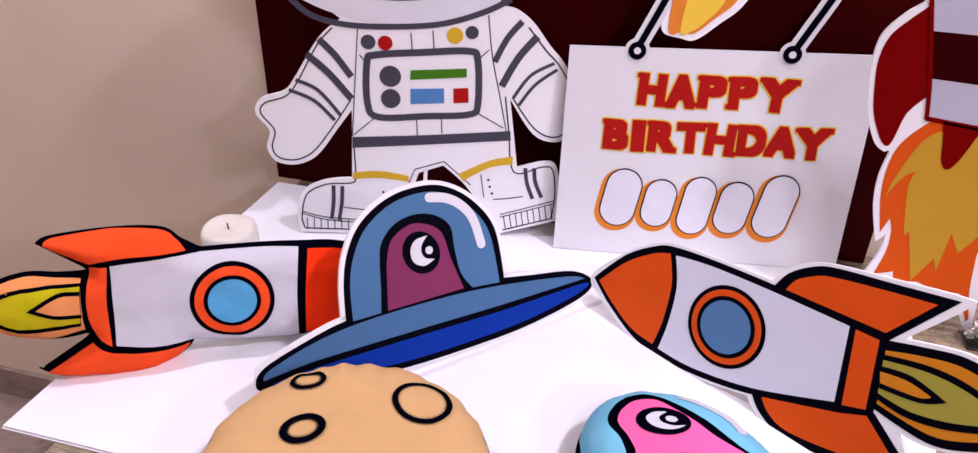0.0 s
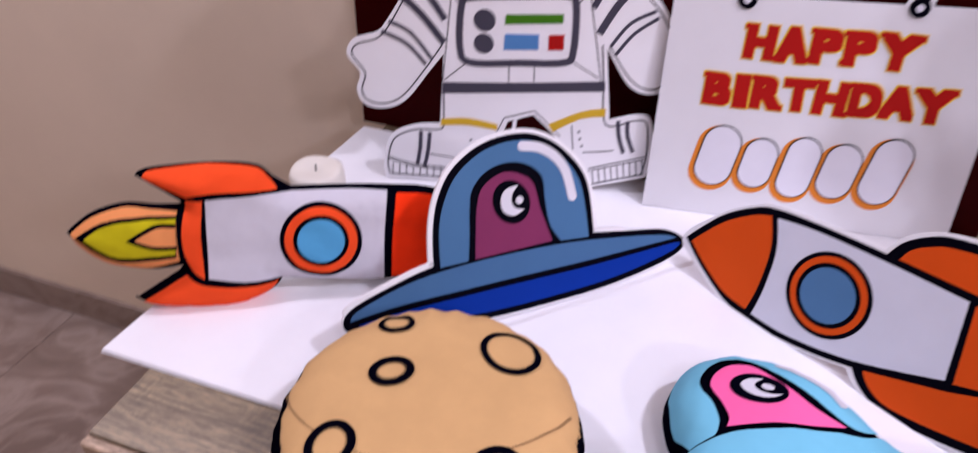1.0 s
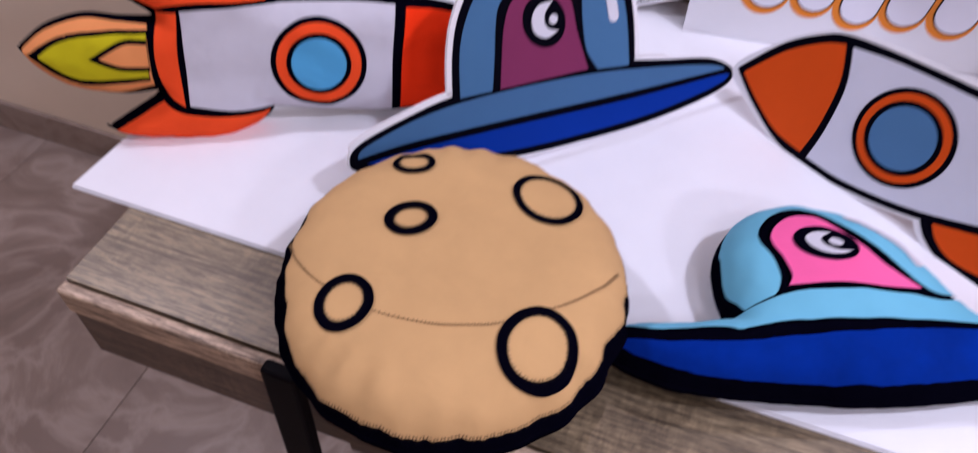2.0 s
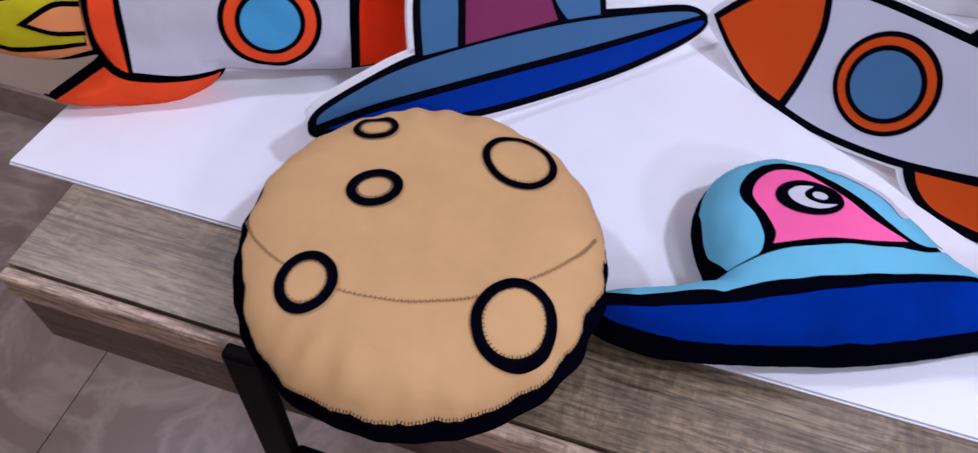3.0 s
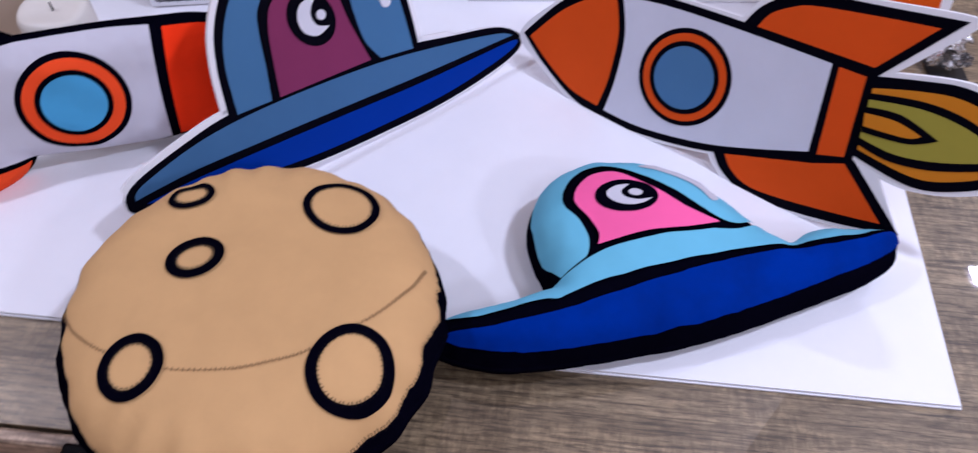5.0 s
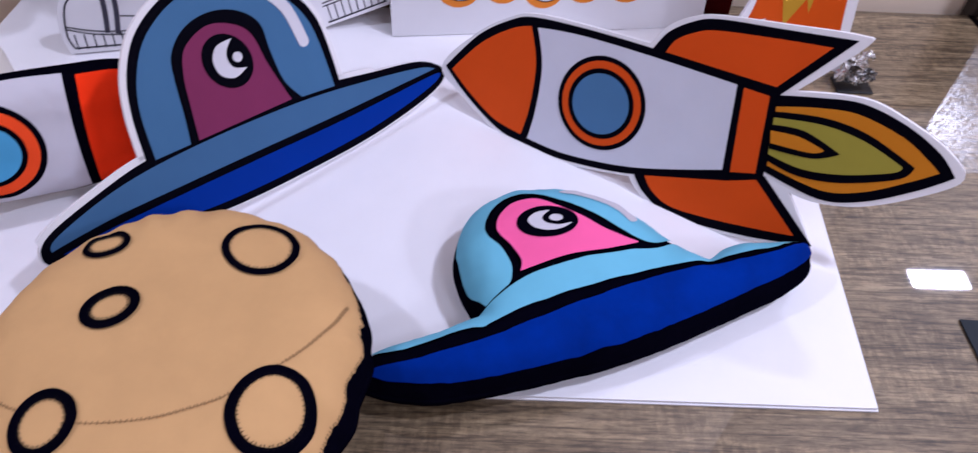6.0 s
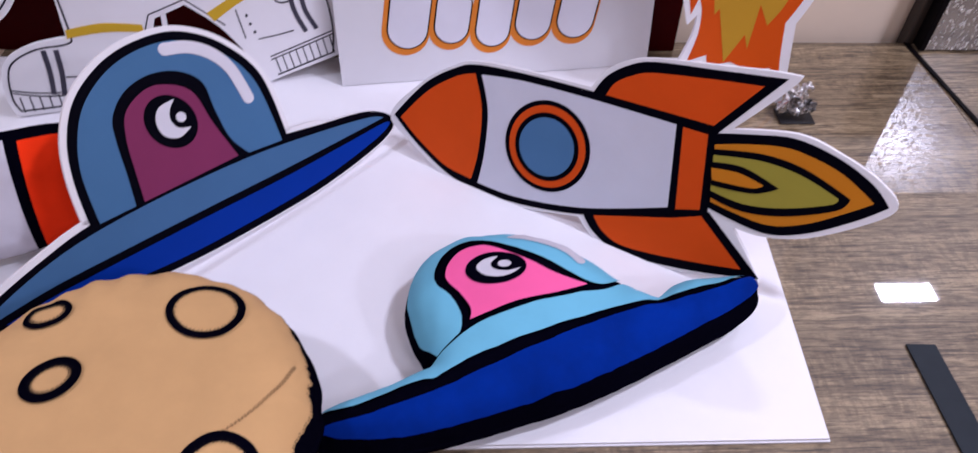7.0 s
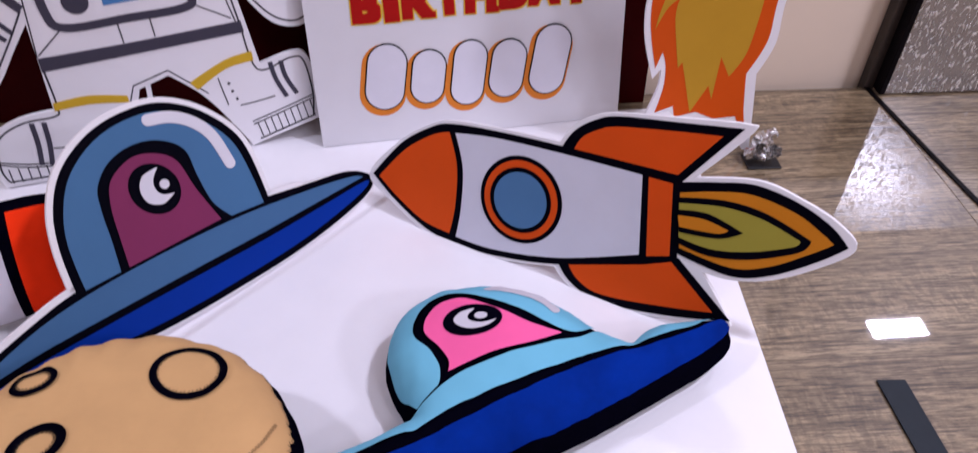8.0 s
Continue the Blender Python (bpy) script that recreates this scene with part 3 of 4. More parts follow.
SH = 0.005
cushion_body("body", S_OUT, s_height, SH, BLACK_FELT, saucer, "black felt side band and outlines", 0.96, 0.3)
patch("saucer_top", wobble(curve_loop(at_saucer([(60, 5, 1), (98, 24), (136, 43, 1), (153, 53), (174, 67), (196, 77), (218, 86), (265, 102, 1), (284, 106), (301, 117, 1), (312, 119), (331, 111), (348, 125), (374, 131), (410, 133, 1), (384, 119), (339, 105), (327, 100), (314, 97), (281, 86), (242, 70), (197, 52), (176, 44), (154, 32), (146, 27), (136, 26), (111, 17), (89, 8)]), True, 6), 0.0005, 5.0), s_height, SH + 0.0004, CYAN_FELT, saucer, "pale cyan felt upper rim")
patch("saucer_belly", wobble(curve_loop(at_saucer([(61, -7, 1), (93, -1), (112, 4), (133, 11), (155, 20), (176, 30), (198, 40), (242, 60), (281, 79), (314, 91), (361, 105), (391, 116), (416, 131), (420, 124), (404, 106), (358, 79), (262, 30), (171, -1), (117, -13), (84, -13)]), True, 6), 0.0006, 7.0), s_height, SH + 0.0004, BLUE_FELT, saucer, "deep blue felt belly")
patch("dome", wobble(curve_loop(at_saucer([(148, 51, 1), (134, 67), (126, 88), (122, 116), (131, 148), (161, 172), (203, 180), (245, 171), (278, 149), (297, 129), (300, 121, 1), (283, 111), (266, 115), (243, 131), (218, 143), (194, 153), (175, 156), (162, 152), (150, 138), (145, 121), (147, 109), (158, 97), (166, 81), (167, 69), (165, 63, 1)]), True, 6), 0.0005, 9.0), s_height, SH + 0.0004, CYAN_FELT, saucer, "pale cyan felt dome")
alien = patch("alien", curve_loop(at_saucer([(173, 73, 1), (174, 83), (166, 98), (157, 109), (154, 117), (157, 130), (167, 143), (184, 148), (200, 143), (220, 132), (244, 119), (269, 109, 1), (236, 96), (206, 87), (186, 78)]), True, 6), s_height, SH + 0.0010, PINK_FELT, saucer, "bright pink felt alien")
patch("eye", disc_loop(-35, 61.5, 25, 17, 9), s_height, SH + 0.0018, BLACK_FELT, alien, "black felt eye")
patch("eye_white", curve_loop([(-36, 73), (-46, 69), (-51, 61), (-44, 53), (-32, 51), (-22, 54), (-15, 60, 1), (-27, 57), (-37, 60), (-39, 66), (-33, 73, 1)], True, 5), s_height, SH + 0.0024, GREY_FELT, alien, "white crescent in the eye")
patch("eye_glint", disc_loop(-28, 65, 5.5, 4.0), s_height, SH + 0.0026, GREY_FELT, alien, "white eye glint")
patch("dome_glint", curve_loop(at_saucer([(206, 159), (226, 154), (246, 148), (258, 140), (265, 131), (271, 136), (266, 149), (246, 164), (222, 169)]), True, 4), s_height, SH + 0.0012, GREY_FELT, saucer, "pale grey gloss mark")

# ---- rocket cushion ----
rocket_l = tagged(empty("rocket_cushion", plane_matrix((-0.2870, 0.1905, 0.8115), (0.469, -0.812, 0.348))), "white and orange felt rocket cushion propped on its side", "cushion")
L_OUT = curve_loop([(-270, 34, 1), (-240, 54), (-204, 62), (-172, 57), (-148, 55, 1), (-190, 88, 1), (-175, 97), (-111, 98), (-62, 91), (-43, 75), (-26, 63, 1), (37, 59), (82, 54), (118, 49), (152, 36), (172, 12), (174, -10), (160, -36), (122, -57), (63, -61), (25, -57), (-13, -52), (-50, -46, 1), (-62, -57), (-98, -72), (-140, -71), (-192, -62), (-214, -49, 1), (-158, -19, 1), (-188, -20), (-230, -9), (-258, 13)], True, 7)
L_OUT = grow(L_OUT, -0.0032)
l_height = puff(L_OUT, 0.024, 0.034, 0.5, 0.0013)
LH = 0.001
cushion_body("body", L_OUT, l_height, LH, BLACK_FELT, rocket_l, "black felt outlines and back")
patch("tail_band", grow(curve_loop([(-136, 57, 1), (-121, 56, 1), (-128, 16), (-131, -26, 1), (-142, -14), (-144, 18)], True, 6), 0.0020), l_height, LH + 0.0004, ORANGE_FELT, rocket_l, "orange red tail band")
patch("hull", grow(curve_loop([(-113, 56, 1), (-60, 56), (-26, 55), (37, 51), (74, 46, 1), (66, -2), (61, -52, 1), (25, -49), (-12, -44), (-50, -37), (-83, -35), (-122, -27, 1), (-117, 16)], True, 6), 0.0028), l_height, LH + 0.0004, GREY_FELT, rocket_l, "pale grey white hull")
patch("nose", curve_loop([(87, 45, 1), (118, 41), (146, 30), (165, 8), (167, -10), (154, -32), (119, -50), (72, -53, 1), (78, -2)], True, 6), l_height, LH + 0.0004, RED_FELT, rocket_l, "red felt nose cone")
patch("upper_fin", grow(curve_loop([(-174, 87, 1), (-166, 91), (-111, 92), (-65, 85), (-51, 73), (-45, 65, 1), (-110, 68), (-136, 65, 1)], True, 6), 0.0028), l_height, LH + 0.0004, ORANGE_FELT, rocket_l, "orange red fin")
patch("lower_fin", grow(curve_loop([(-150, -27, 1), (-130, -39), (-83, -46), (-58, -46, 1), (-68, -56), (-98, -67), (-140, -66), (-184, -58), (-198, -52, 1)], True, 6), 0.0022), l_height, LH + 0.0004, ORANGE_FELT, rocket_l, "orange red fin")
flame = patch("flame", curve_loop([(-260, 34, 1), (-237, 49), (-203, 57), (-174, 52), (-148, 48, 1), (-153, -7, 1), (-190, -13), (-228, -3), (-252, 17)], True, 6), l_height, LH + 0.0006, PEACH_FELT, rocket_l, "peach outer flame")
patch("flame_line", curve_loop([(-255, 29, 1), (-216, 46), (-148, 44, 1), (-155, -2, 1), (-216, 0)], True, 6), l_height, LH + 0.0010, BLACK_FELT, flame)
patch("flame_yellow", curve_loop([(-245, 28, 1), (-214, 42), (-149, 41, 1), (-155, 2, 1), (-214, 5)], True, 6), l_height, LH + 0.0015, YELLOW_FELT, flame, "yellow middle flame")
patch("flame_line", curve_loop([(-202, 23, 1), (-172, 37), (-149, 36, 1), (-152, 8, 1), (-178, 11)], True, 6), l_height, LH + 0.0020, BLACK_FELT, flame)
patch("flame_core", curve_loop([(-193, 23, 1), (-170, 33), (-150, 32, 1), (-152, 12, 1), (-176, 15)], True, 6), l_height, LH + 0.0025, PEACH_FELT, flame, "peach flame core")
port = patch("porthole", disc_loop(0, 2, 44.5, 43.5), l_height, LH + 0.0010, BLACK_FELT, rocket_l, "black ringed porthole")
patch("porthole_ring", disc_loop(0, 2, 39.5, 38.5), l_height, LH + 0.0016, ORANGE_FELT, port, "orange red ring")
patch("porthole_line", disc_loop(0, 2, 30, 29), l_height, LH + 0.0022, BLACK_FELT, port)
patch("porthole_glass", disc_loop(0, 2, 25.6, 24.8), l_height, LH + 0.0028, SKY_FELT, port, "sky blue disc")

# ---- flying saucer card ----
ufo = tagged(empty("saucer_cutout", plane_matrix((-0.077, 0.246, 0.8778), (0.648, -0.627, 0.433)) @ pose(0, 0, -CARD)), "printed foam cutout of a blue flying saucer with alien", "cutout")
U_OUT = curve_loop([(-103, -47, 1), (-96, -11), (-84, 20), (-63, 46), (-30, 63), (5, 67), (38, 60), (68, 36), (88, -3), (86, -62, 1), (120, -70), (178, -84), (202, -104), (182, -119), (102, -127), (20, -125), (-56, -119), (-140, -105), (-196, -90), (-206, -77), (-190, -63), (-130, -50)], True, 8)
U_CARD = [far if far[1] > -0.066 else near for near, far in zip(grow(U_OUT, 0.0012), grow(U_OUT, 0.0048))]
part("card", slab(U_CARD, 0.0, CARD), WHITE_CARD, ufo, "white card border")
printed("outline_print", U_OUT, 0, BLACK_INK, ufo, "thick black outline")
printed("rim_print", curve_loop([(-198, -77, 1), (-188, -68), (-129, -56), (-57, -55), (40, -63), (120, -77), (176, -90), (192, -98, 1), (139, -95), (70, -91), (-11, -85), (-83, -80), (-150, -76)], True, 6), 1, SAUCER_INK, ufo, "slate blue rim")
printed("belly_print", curve_loop([(-192, -83, 1), (-149, -83), (-82, -87), (-11, -92), (70, -98), (139, -101), (195, -104), (178, -113), (102, -120), (20, -118), (-56, -112), (-140, -98)], True, 6), 1, BLUE_INK, ufo, "deep blue belly")
printed("dome_print", curve_loop([(-96, -50, 1), (-89, -11), (-77, 17), (-58, 40), (-28, 56), (5, 60), (35, 53), (62, 31), (80, -5), (79, -65, 1), (46, -60, 1), (-62, -52, 1)], True, 8), 1, STEEL_INK, ufo, "steel blue dome")
printed("alien_line", curve_loop([(-65, -53, 1), (-58, -25), (-52, 3), (-45, 21), (-27, 35), (-3, 39), (20, 32), (35, 15), (34, -11), (35, -40), (46, -62, 1)], True, 8), 2, BLACK_INK, ufo, "black line round the alien")
alien = printed("alien_print", curve_loop([(-57, -52, 1), (-51, -25), (-44, 2), (-33, 21), (-9, 30), (12, 23), (24, 9), (27, -20), (34, -57, 1)], True, 8), 3, PLUM_INK, ufo, "plum pink alien")
printed("eye_print", disc_loop(-5, -3, 21, 24, 20), 4, BLACK_INK, alien, "black eye")
printed("eye_white", curve_loop([(6, 13, 1), (-9, 12), (-17, 2), (-16, -11), (-5, -18), (8, -14, 1), (-2, -10), (-5, -2), (-2, 6)], True, 6), 5, WHITE_INK, alien, "white crescent")
printed("eye_glint", disc_loop(4, -3, 4.3), 6, WHITE_INK, alien, "white glint")
for gx, gy in ((19, 52), (67, -15)):
    printed("gloss_end", disc_loop(gx, gy, 5.25, count=24), 2.7, WHITE_INK, ufo, "white gloss stroke")
line_print("gloss_mark", [(19, 52), (38, 46), (54, 33), (64, 14), (67, -15)], 10.5, 3, WHITE_INK, ufo, False, "white gloss stroke")

# ---- rocket card ----
rk = tagged(empty("rocket_cutout", plane_matrix((0.2501, 0.2686, 0.8231), (-0.504, -0.8, 0.325)) @ pose(0, 0, -CARD)), "printed foam cutout of a white and orange rocket", "cutout")
R_CARD = curve_loop([(-177, -31), (-144, 17), (-112, 44), (-88, 55), (-39, 62), (26, 68, 1), (35, 87), (52, 101), (74, 110), (127, 121), (180, 131), (187, 125), (153, 74, 1), (203, 88), (241, 83), (273, 73), (292, 57), (272, 32), (239, 6), (206, -7), (182, -8, 1), (219, -47), (212, -52), (171, -64), (124, -76), (88, -79), (60, -68), (47, -57, 1), (-19, -74), (-66, -78), (-101, -73), (-146, -53)], True, 6)
part("card", slab(R_CARD, 0.0, CARD), WHITE_CARD, rk, "white card border")
printed("hull_line", curve_loop([(-172, -29, 1), (-142, 15), (-110, 42), (-87, 52), (-39, 59), (32, 65), (112, 68), (143, 69, 1), (158, -4, 1), (128, -18), (50, -53), (-19, -70), (-66, -73), (-100, -69), (-143, -49)], True, 8), 0, BLACK_INK, rk, "thick black outline")
printed("nose_print", curve_loop([(-164, -29, 1), (-137, 9), (-108, 34), (-89, 43, 1), (-75, 11), (-70, -33), (-72, -64, 1), (-104, -61), (-139, -45)], True, 8), 1, ORANGE_INK, rk, "burnt orange nose cone")
printed("hull_print", curve_loop([(-82, 44, 1), (-39, 52), (32, 58), (108, 62, 1), (124, -13, 1), (49, -46), (-19, -63), (-64, -65, 1), (-63, -33), (-68, 11)], True, 8), 1, GREY_INK, rk, "pale grey hull")
printed("tail_band", curve_loop([(114, 62, 1), (136, 63, 1), (151, -4, 1), (131, -12, 1)], True, 4), 1, ORANGE_INK, rk, "burnt orange tail band")
printed("fin_line", curve_loop([(29, 64, 1), (37, 82), (53, 97), (74, 107), (127, 117), (180, 127, 1), (143, 67, 1)], True, 6), 0.3, BLACK_INK, rk)
printed("fin_print", curve_loop([(41, 66, 1), (46, 79), (59, 90), (76, 98), (127, 109), (165, 116, 1), (138, 72, 1)], True, 6), 1, ORANGE_INK, rk, "burnt orange fin")
printed("fin_line", curve_loop([(50, -51, 1), (64, -65), (90, -75), (124, -72), (171, -61), (219, -45, 1), (159, -3, 1), (130, -17, 1)], True, 6), 0.3, BLACK_INK, rk)
printed("fin_print", curve_loop([(61, -49, 1), (72, -60), (92, -67), (124, -63), (170, -52), (202, -43, 1), (154, -9, 1), (131, -21, 1)], True, 6), 1, ORANGE_INK, rk, "burnt orange fin")
fl = printed("flame_line", curve_loop([(141, 66, 1), (171, 76), (203, 84), (239, 80), (269, 69), (286, 56, 1), (268, 36), (237, 10), (205, -3), (155, 1, 1)], True, 6), 0.3, BLACK_INK, rk, "black flame outline")
printed("flame_outer", curve_loop([(144, 57, 1), (173, 68), (203, 75), (239, 71), (262, 62), (275, 55, 1), (261, 41), (234, 18), (204, 5), (157, 7, 1)], True, 6), 1, AMBER_INK, fl, "amber outer flame")
printed("flame_ring", curve_loop([(145, 53, 1), (183, 63), (218, 63), (258, 52, 1), (252, 39), (216, 18), (183, 9), (156, 11, 1)], True, 6), 2, BLACK_INK, fl)
printed("flame_middle", curve_loop([(146, 48, 1), (183, 57), (217, 57), (250, 49, 1), (246, 42), (214, 25), (183, 16), (154, 17, 1)], True, 6), 3, OLIVE_INK, fl, "olive yellow flame")
printed("flame_ring", curve_loop([(147, 42, 1), (173, 47), (205, 40, 1), (187, 28), (153, 22, 1)], True, 6), 4, BLACK_INK, fl)
printed("flame_core", curve_loop([(148, 37, 1), (171, 41), (193, 38, 1), (184, 32), (152, 27, 1)], True, 6), 5, AMBER_INK, fl, "amber flame core")
port = printed("porthole_line", disc_loop(-1, -1, 43.5, 45), 2, BLACK_INK, rk, "black ringed porthole")
printed("porthole_ring", disc_loop(-1, -1, 39, 40.5), 3, ORANGE_INK, port, "burnt orange ring")
printed("porthole_line", disc_loop(-1, -1, 32.5, 33.5), 4, BLACK_INK, port)
printed("porthole_glass", disc_loop(-1, -1, 28, 29), 5, PORT_INK, port, "dull blue disc")

# ---- space suit card ----
suit = tagged(empty("space_suit_cutout", plane_matrix((-0.14, 0.44, 0.757), (0.24, -0.962, 0.10)) @ pose(0, 0, -CARD)), "printed white foam cutout of a space suit", "cutout")
HELMET = [(-27 + 196 * math.cos(math.radians(a)), 425 + 105 * math.sin(math.radians(a))) for a in range(-42, 223, 24)]
A_OUT = curve_loop([(-101, 296, 1), (-130, 273), (-166, 221), (-182, 204), (-212, 194), (-221, 174), (-206, 151), (-212, 127), (-202, 107), (-175, 103), (-146, 117), (-115, 156), (-96, 180, 1), (-103, 84, 1), (-136, 81), (-164, 70), (-177, 52), (-183, 20), (-180, 1, 1), (-60, -1, 1), (-40, 50), (-20, 74, 1), (-13, 93, 1), (20, 104, 1), (50, 74), (76, 30), (90, 1, 1), (172, 23, 1), (176, 60), (171, 103), (154, 111), (118, 102, 1), (112, 155), (107, 197, 1), (134, 154), (157, 140), (180, 144), (197, 170), (194, 205), (174, 243), (156, 264), (134, 293), (113, 309), (90, 314, 1)] + HELMET, True, 6)
part("card", slab(A_OUT, 0.0, CARD), WHITE_CARD, suit, "white card with cut outline")
line_print("outline_print", [(-112, 285), (-133, 263), (-163, 215), (-180, 197), (-207, 188), (-214, 174), (-199, 151), (-205, 128), (-198, 113), (-175, 110), (-150, 123), (-120, 160), (-96, 194)], 1.8, 0, LINE_INK, suit)
line_print("outline_print", [(-97, 140), (-98, 88), (-104, 77), (-135, 75), (-160, 65), (-171, 50), (-177, 22), (-174, 7, 1), (-66, 5)], 1.8, 0, LINE_INK, suit)
line_print("outline_print", [(100, 8), (166, 27, 1), (170, 58), (166, 98), (152, 104), (114, 96), (106, 155), (101, 200)], 1.8, 0, LINE_INK, suit)
line_print("outline_print", [(110, 199), (136, 161), (157, 147), (176, 150), (190, 172), (188, 203), (168, 240), (150, 260), (128, 288)], 1.8, 0, LINE_INK, suit)
printed("helmet_print", disc_loop(-27, 408, 182, 118, 0, 72), 0, WHITE_INK, suit, "white helmet")
line_print("collar_print", [(-160, 320), (-136, 300), (-95, 289), (-37, 287), (22, 291), (72, 305), (106, 321)], 7, 1, SLATE_INK, suit, False, "slate collar line")
printed("visor_print", disc_loop(-27, 418, 152, 100, 0, 72), 1, SLATE_INK, suit, "dark visor edge")
printed("visor_print", disc_loop(-27, 420, 138, 88, 0, 72), 2, PORT_INK, suit, "dull blue visor")
panel = line_print("panel_print", [(-75, 190), (-72, 243), (-61, 252), (0, 256), (55, 258), (66, 247), (66, 190), (55, 176), (0, 173), (-62, 171)], 8.5, 1, SLATE_INK, suit, True, "slate panel border")
for nm, q, mt in (("bar_print", [(-18, 233), (52, 236), (52, 225), (-19, 221)], GREEN_INK), ("bar_print", [(-19, 209), (23, 210), (23, 191), (-20, 189)], MID_BLUE_INK), ("bar_print", [(35, 210), (54, 211), (54, 192), (35, 191)], RED_INK)):
    printed(nm, curve_loop([(*p, 1) for p in q], True, 2), 1, mt, panel)
for x, y, r, mt in ((-44, 225, 13.5, SLATE_INK), (-45, 196, 12.5, SLATE_INK), (-69, 268, 9, SLATE_INK), (-48, 267, 9, RED_INK), (38, 277, 10, YELLOW_INK), (59, 281, 8, SLATE_INK)):
    printed("button_print", disc_loop(x, y, r), 1, mt, panel)
printed("belt_print", curve_loop([(-98, 143, 1), (0, 147), (108, 154, 1), (109, 141, 1), (0, 134), (-99, 128, 1)], True, 4), 1, SLATE_INK, suit, "slate belt")
printed("stripe_print", curve_loop([(-101, 92, 1), (-65, 95), (-27, 88, 1), (-27, 80, 1), (-66, 85), (-102, 83, 1)], True, 4), 1, YELLOW_INK, suit, "yellow stripe")
printed("stripe_print", curve_loop([(40, 92, 1), (81, 112), (112, 118, 1), (112, 107, 1), (81, 102), (46, 82, 1)], True, 4), 1, YELLOW_INK, suit, "yellow stripe")
for pts, w in (([(-130, 271), (-112, 252), (-93, 224)], 8.5), ([(-147, 252), (-122, 229), (-95, 195)], 9), ([(-164, 219), (-137, 206), (-111, 173)], 4.5), ([(-174, 206), (-143, 192), (-119, 166)], 4.5), ([(120, 295), (102, 274), (87, 245)], 7.5), ([(139, 277), (116, 250), (96, 214)], 9), ([(161, 244), (132, 228), (111, 199)], 4), ([(165, 236), (138, 216), (118, 189)], 4), ([(-129, 73), (-131, 48), (-136, 22)], 5), ([(-117, 72), (-120, 46), (-126, 20)], 5), ([(129, 102), (132, 80), (140, 57)], 5), ([(141, 102), (143, 82), (152, 59)], 5)):
    line_print("sleeve_stripe" if pts[0][1] > 150 else "boot_stripe", pts, w, 1, SLATE_INK, suit)
thin = [[(-81, 284), (-90, 210), (-98, 144)], [(79, 302), (84, 252), (94, 200), (103, 152)], [(-81, 252), (-74, 243)], [(80, 260), (68, 249)], [(-16, 280), (-15, 258)], [(11, 283), (12, 260)], [(-13, 171), (-13, 147)], [(19, 172), (19, 150)], [(-67, 170), (-96, 146)], [(65, 178), (99, 158)], [(-176, 33), (-140, 24), (-70, 20)], [(-176, 30), (-140, 20), (-70, 16)], [(169, 54), (130, 42), (96, 32)], [(169, 50), (130, 38), (96, 28)], [(-118, 40), (-84, 36)], [(87, 55), (108, 57), (127, 60)], [(70, 92), (72, 74), (74, 58)], [(-27, 78), (-18, 98, 1), (21, 110, 1), (56, 76)]]
for k in range(12):
    x = -170 + k * 9.5
    thin.append([(x, 23 - k * 0.4), (x - 1, 5)])
for k in range(9):
    x = 101 + k * 8
    thin.append([(x, 30 + k * 2.2), (x + 3, 11 + k * 1.9)])
part("strap", slab([(x * 0.001, y * 0.001) for x, y in ((-6, 97), (-1, 98), (-7, 40), (-12, 40))], 0.0, CARD), WHITE_CARD, suit, "narrow white strip left across the cut")
for pts in thin:
    line_print("thin_line", pts, 1.3, 0, LINE_INK, suit)
for x, y in ((80, 84), (82, 74), (85, 64), (-62, 64), (-60, 54)):
    printed("rivet_print", disc_loop(x, y, 1.6, count=12), 1, LINE_INK, suit)

# ---- greeting sign ----
sign = tagged(empty("greeting_sign", plane_matrix((0.029, 0.455, 0.757), (0.122, -0.98, 0.16)) @ pose(0, 0, -CARD)), "white square greeting sign with red lettering, leaning back", "sign")
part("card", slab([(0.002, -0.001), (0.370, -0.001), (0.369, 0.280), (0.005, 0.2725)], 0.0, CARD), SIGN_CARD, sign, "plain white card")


def font_outline(letter):
    """The flat faces of one capital of the built-in font, scaled into a unit box."""
    cu = bpy.data.curves.new("letter", "FONT")
    cu.body = letter
    tmp = new("letter", cu)
    bpy.context.view_layer.update()
    me = bpy.data.meshes.new_from_object(tmp.evaluated_get(bpy.context.evaluated_depsgraph_get()))
    bpy.data.objects.remove(tmp)
    bpy.data.curves.remove(cu)
    xs, ys = [v.co.x for v in me.vertices], [v.co.y for v in me.vertices]
    base = [((v.co.x - min(xs)) / (max(xs) - min(xs)), (v.co.y - min(ys)) / (max(ys) - min(ys))) for v in me.vertices]
    faces = [tuple(p.vertices) for p in me.polygons]
    bpy.data.meshes.remove(me)
    return base, faces


SERIFS = {"H": ((0, 1), (1, 0)), "P": ((0, 1), (0, 0)), "B": ((0, 1),), "I": (), "R": ((0, 1), (1, 0)), "T": (), "D": ((0, 1),), "A": ((0.42, 1),), "Y": ((0, 1), (1, 1))}


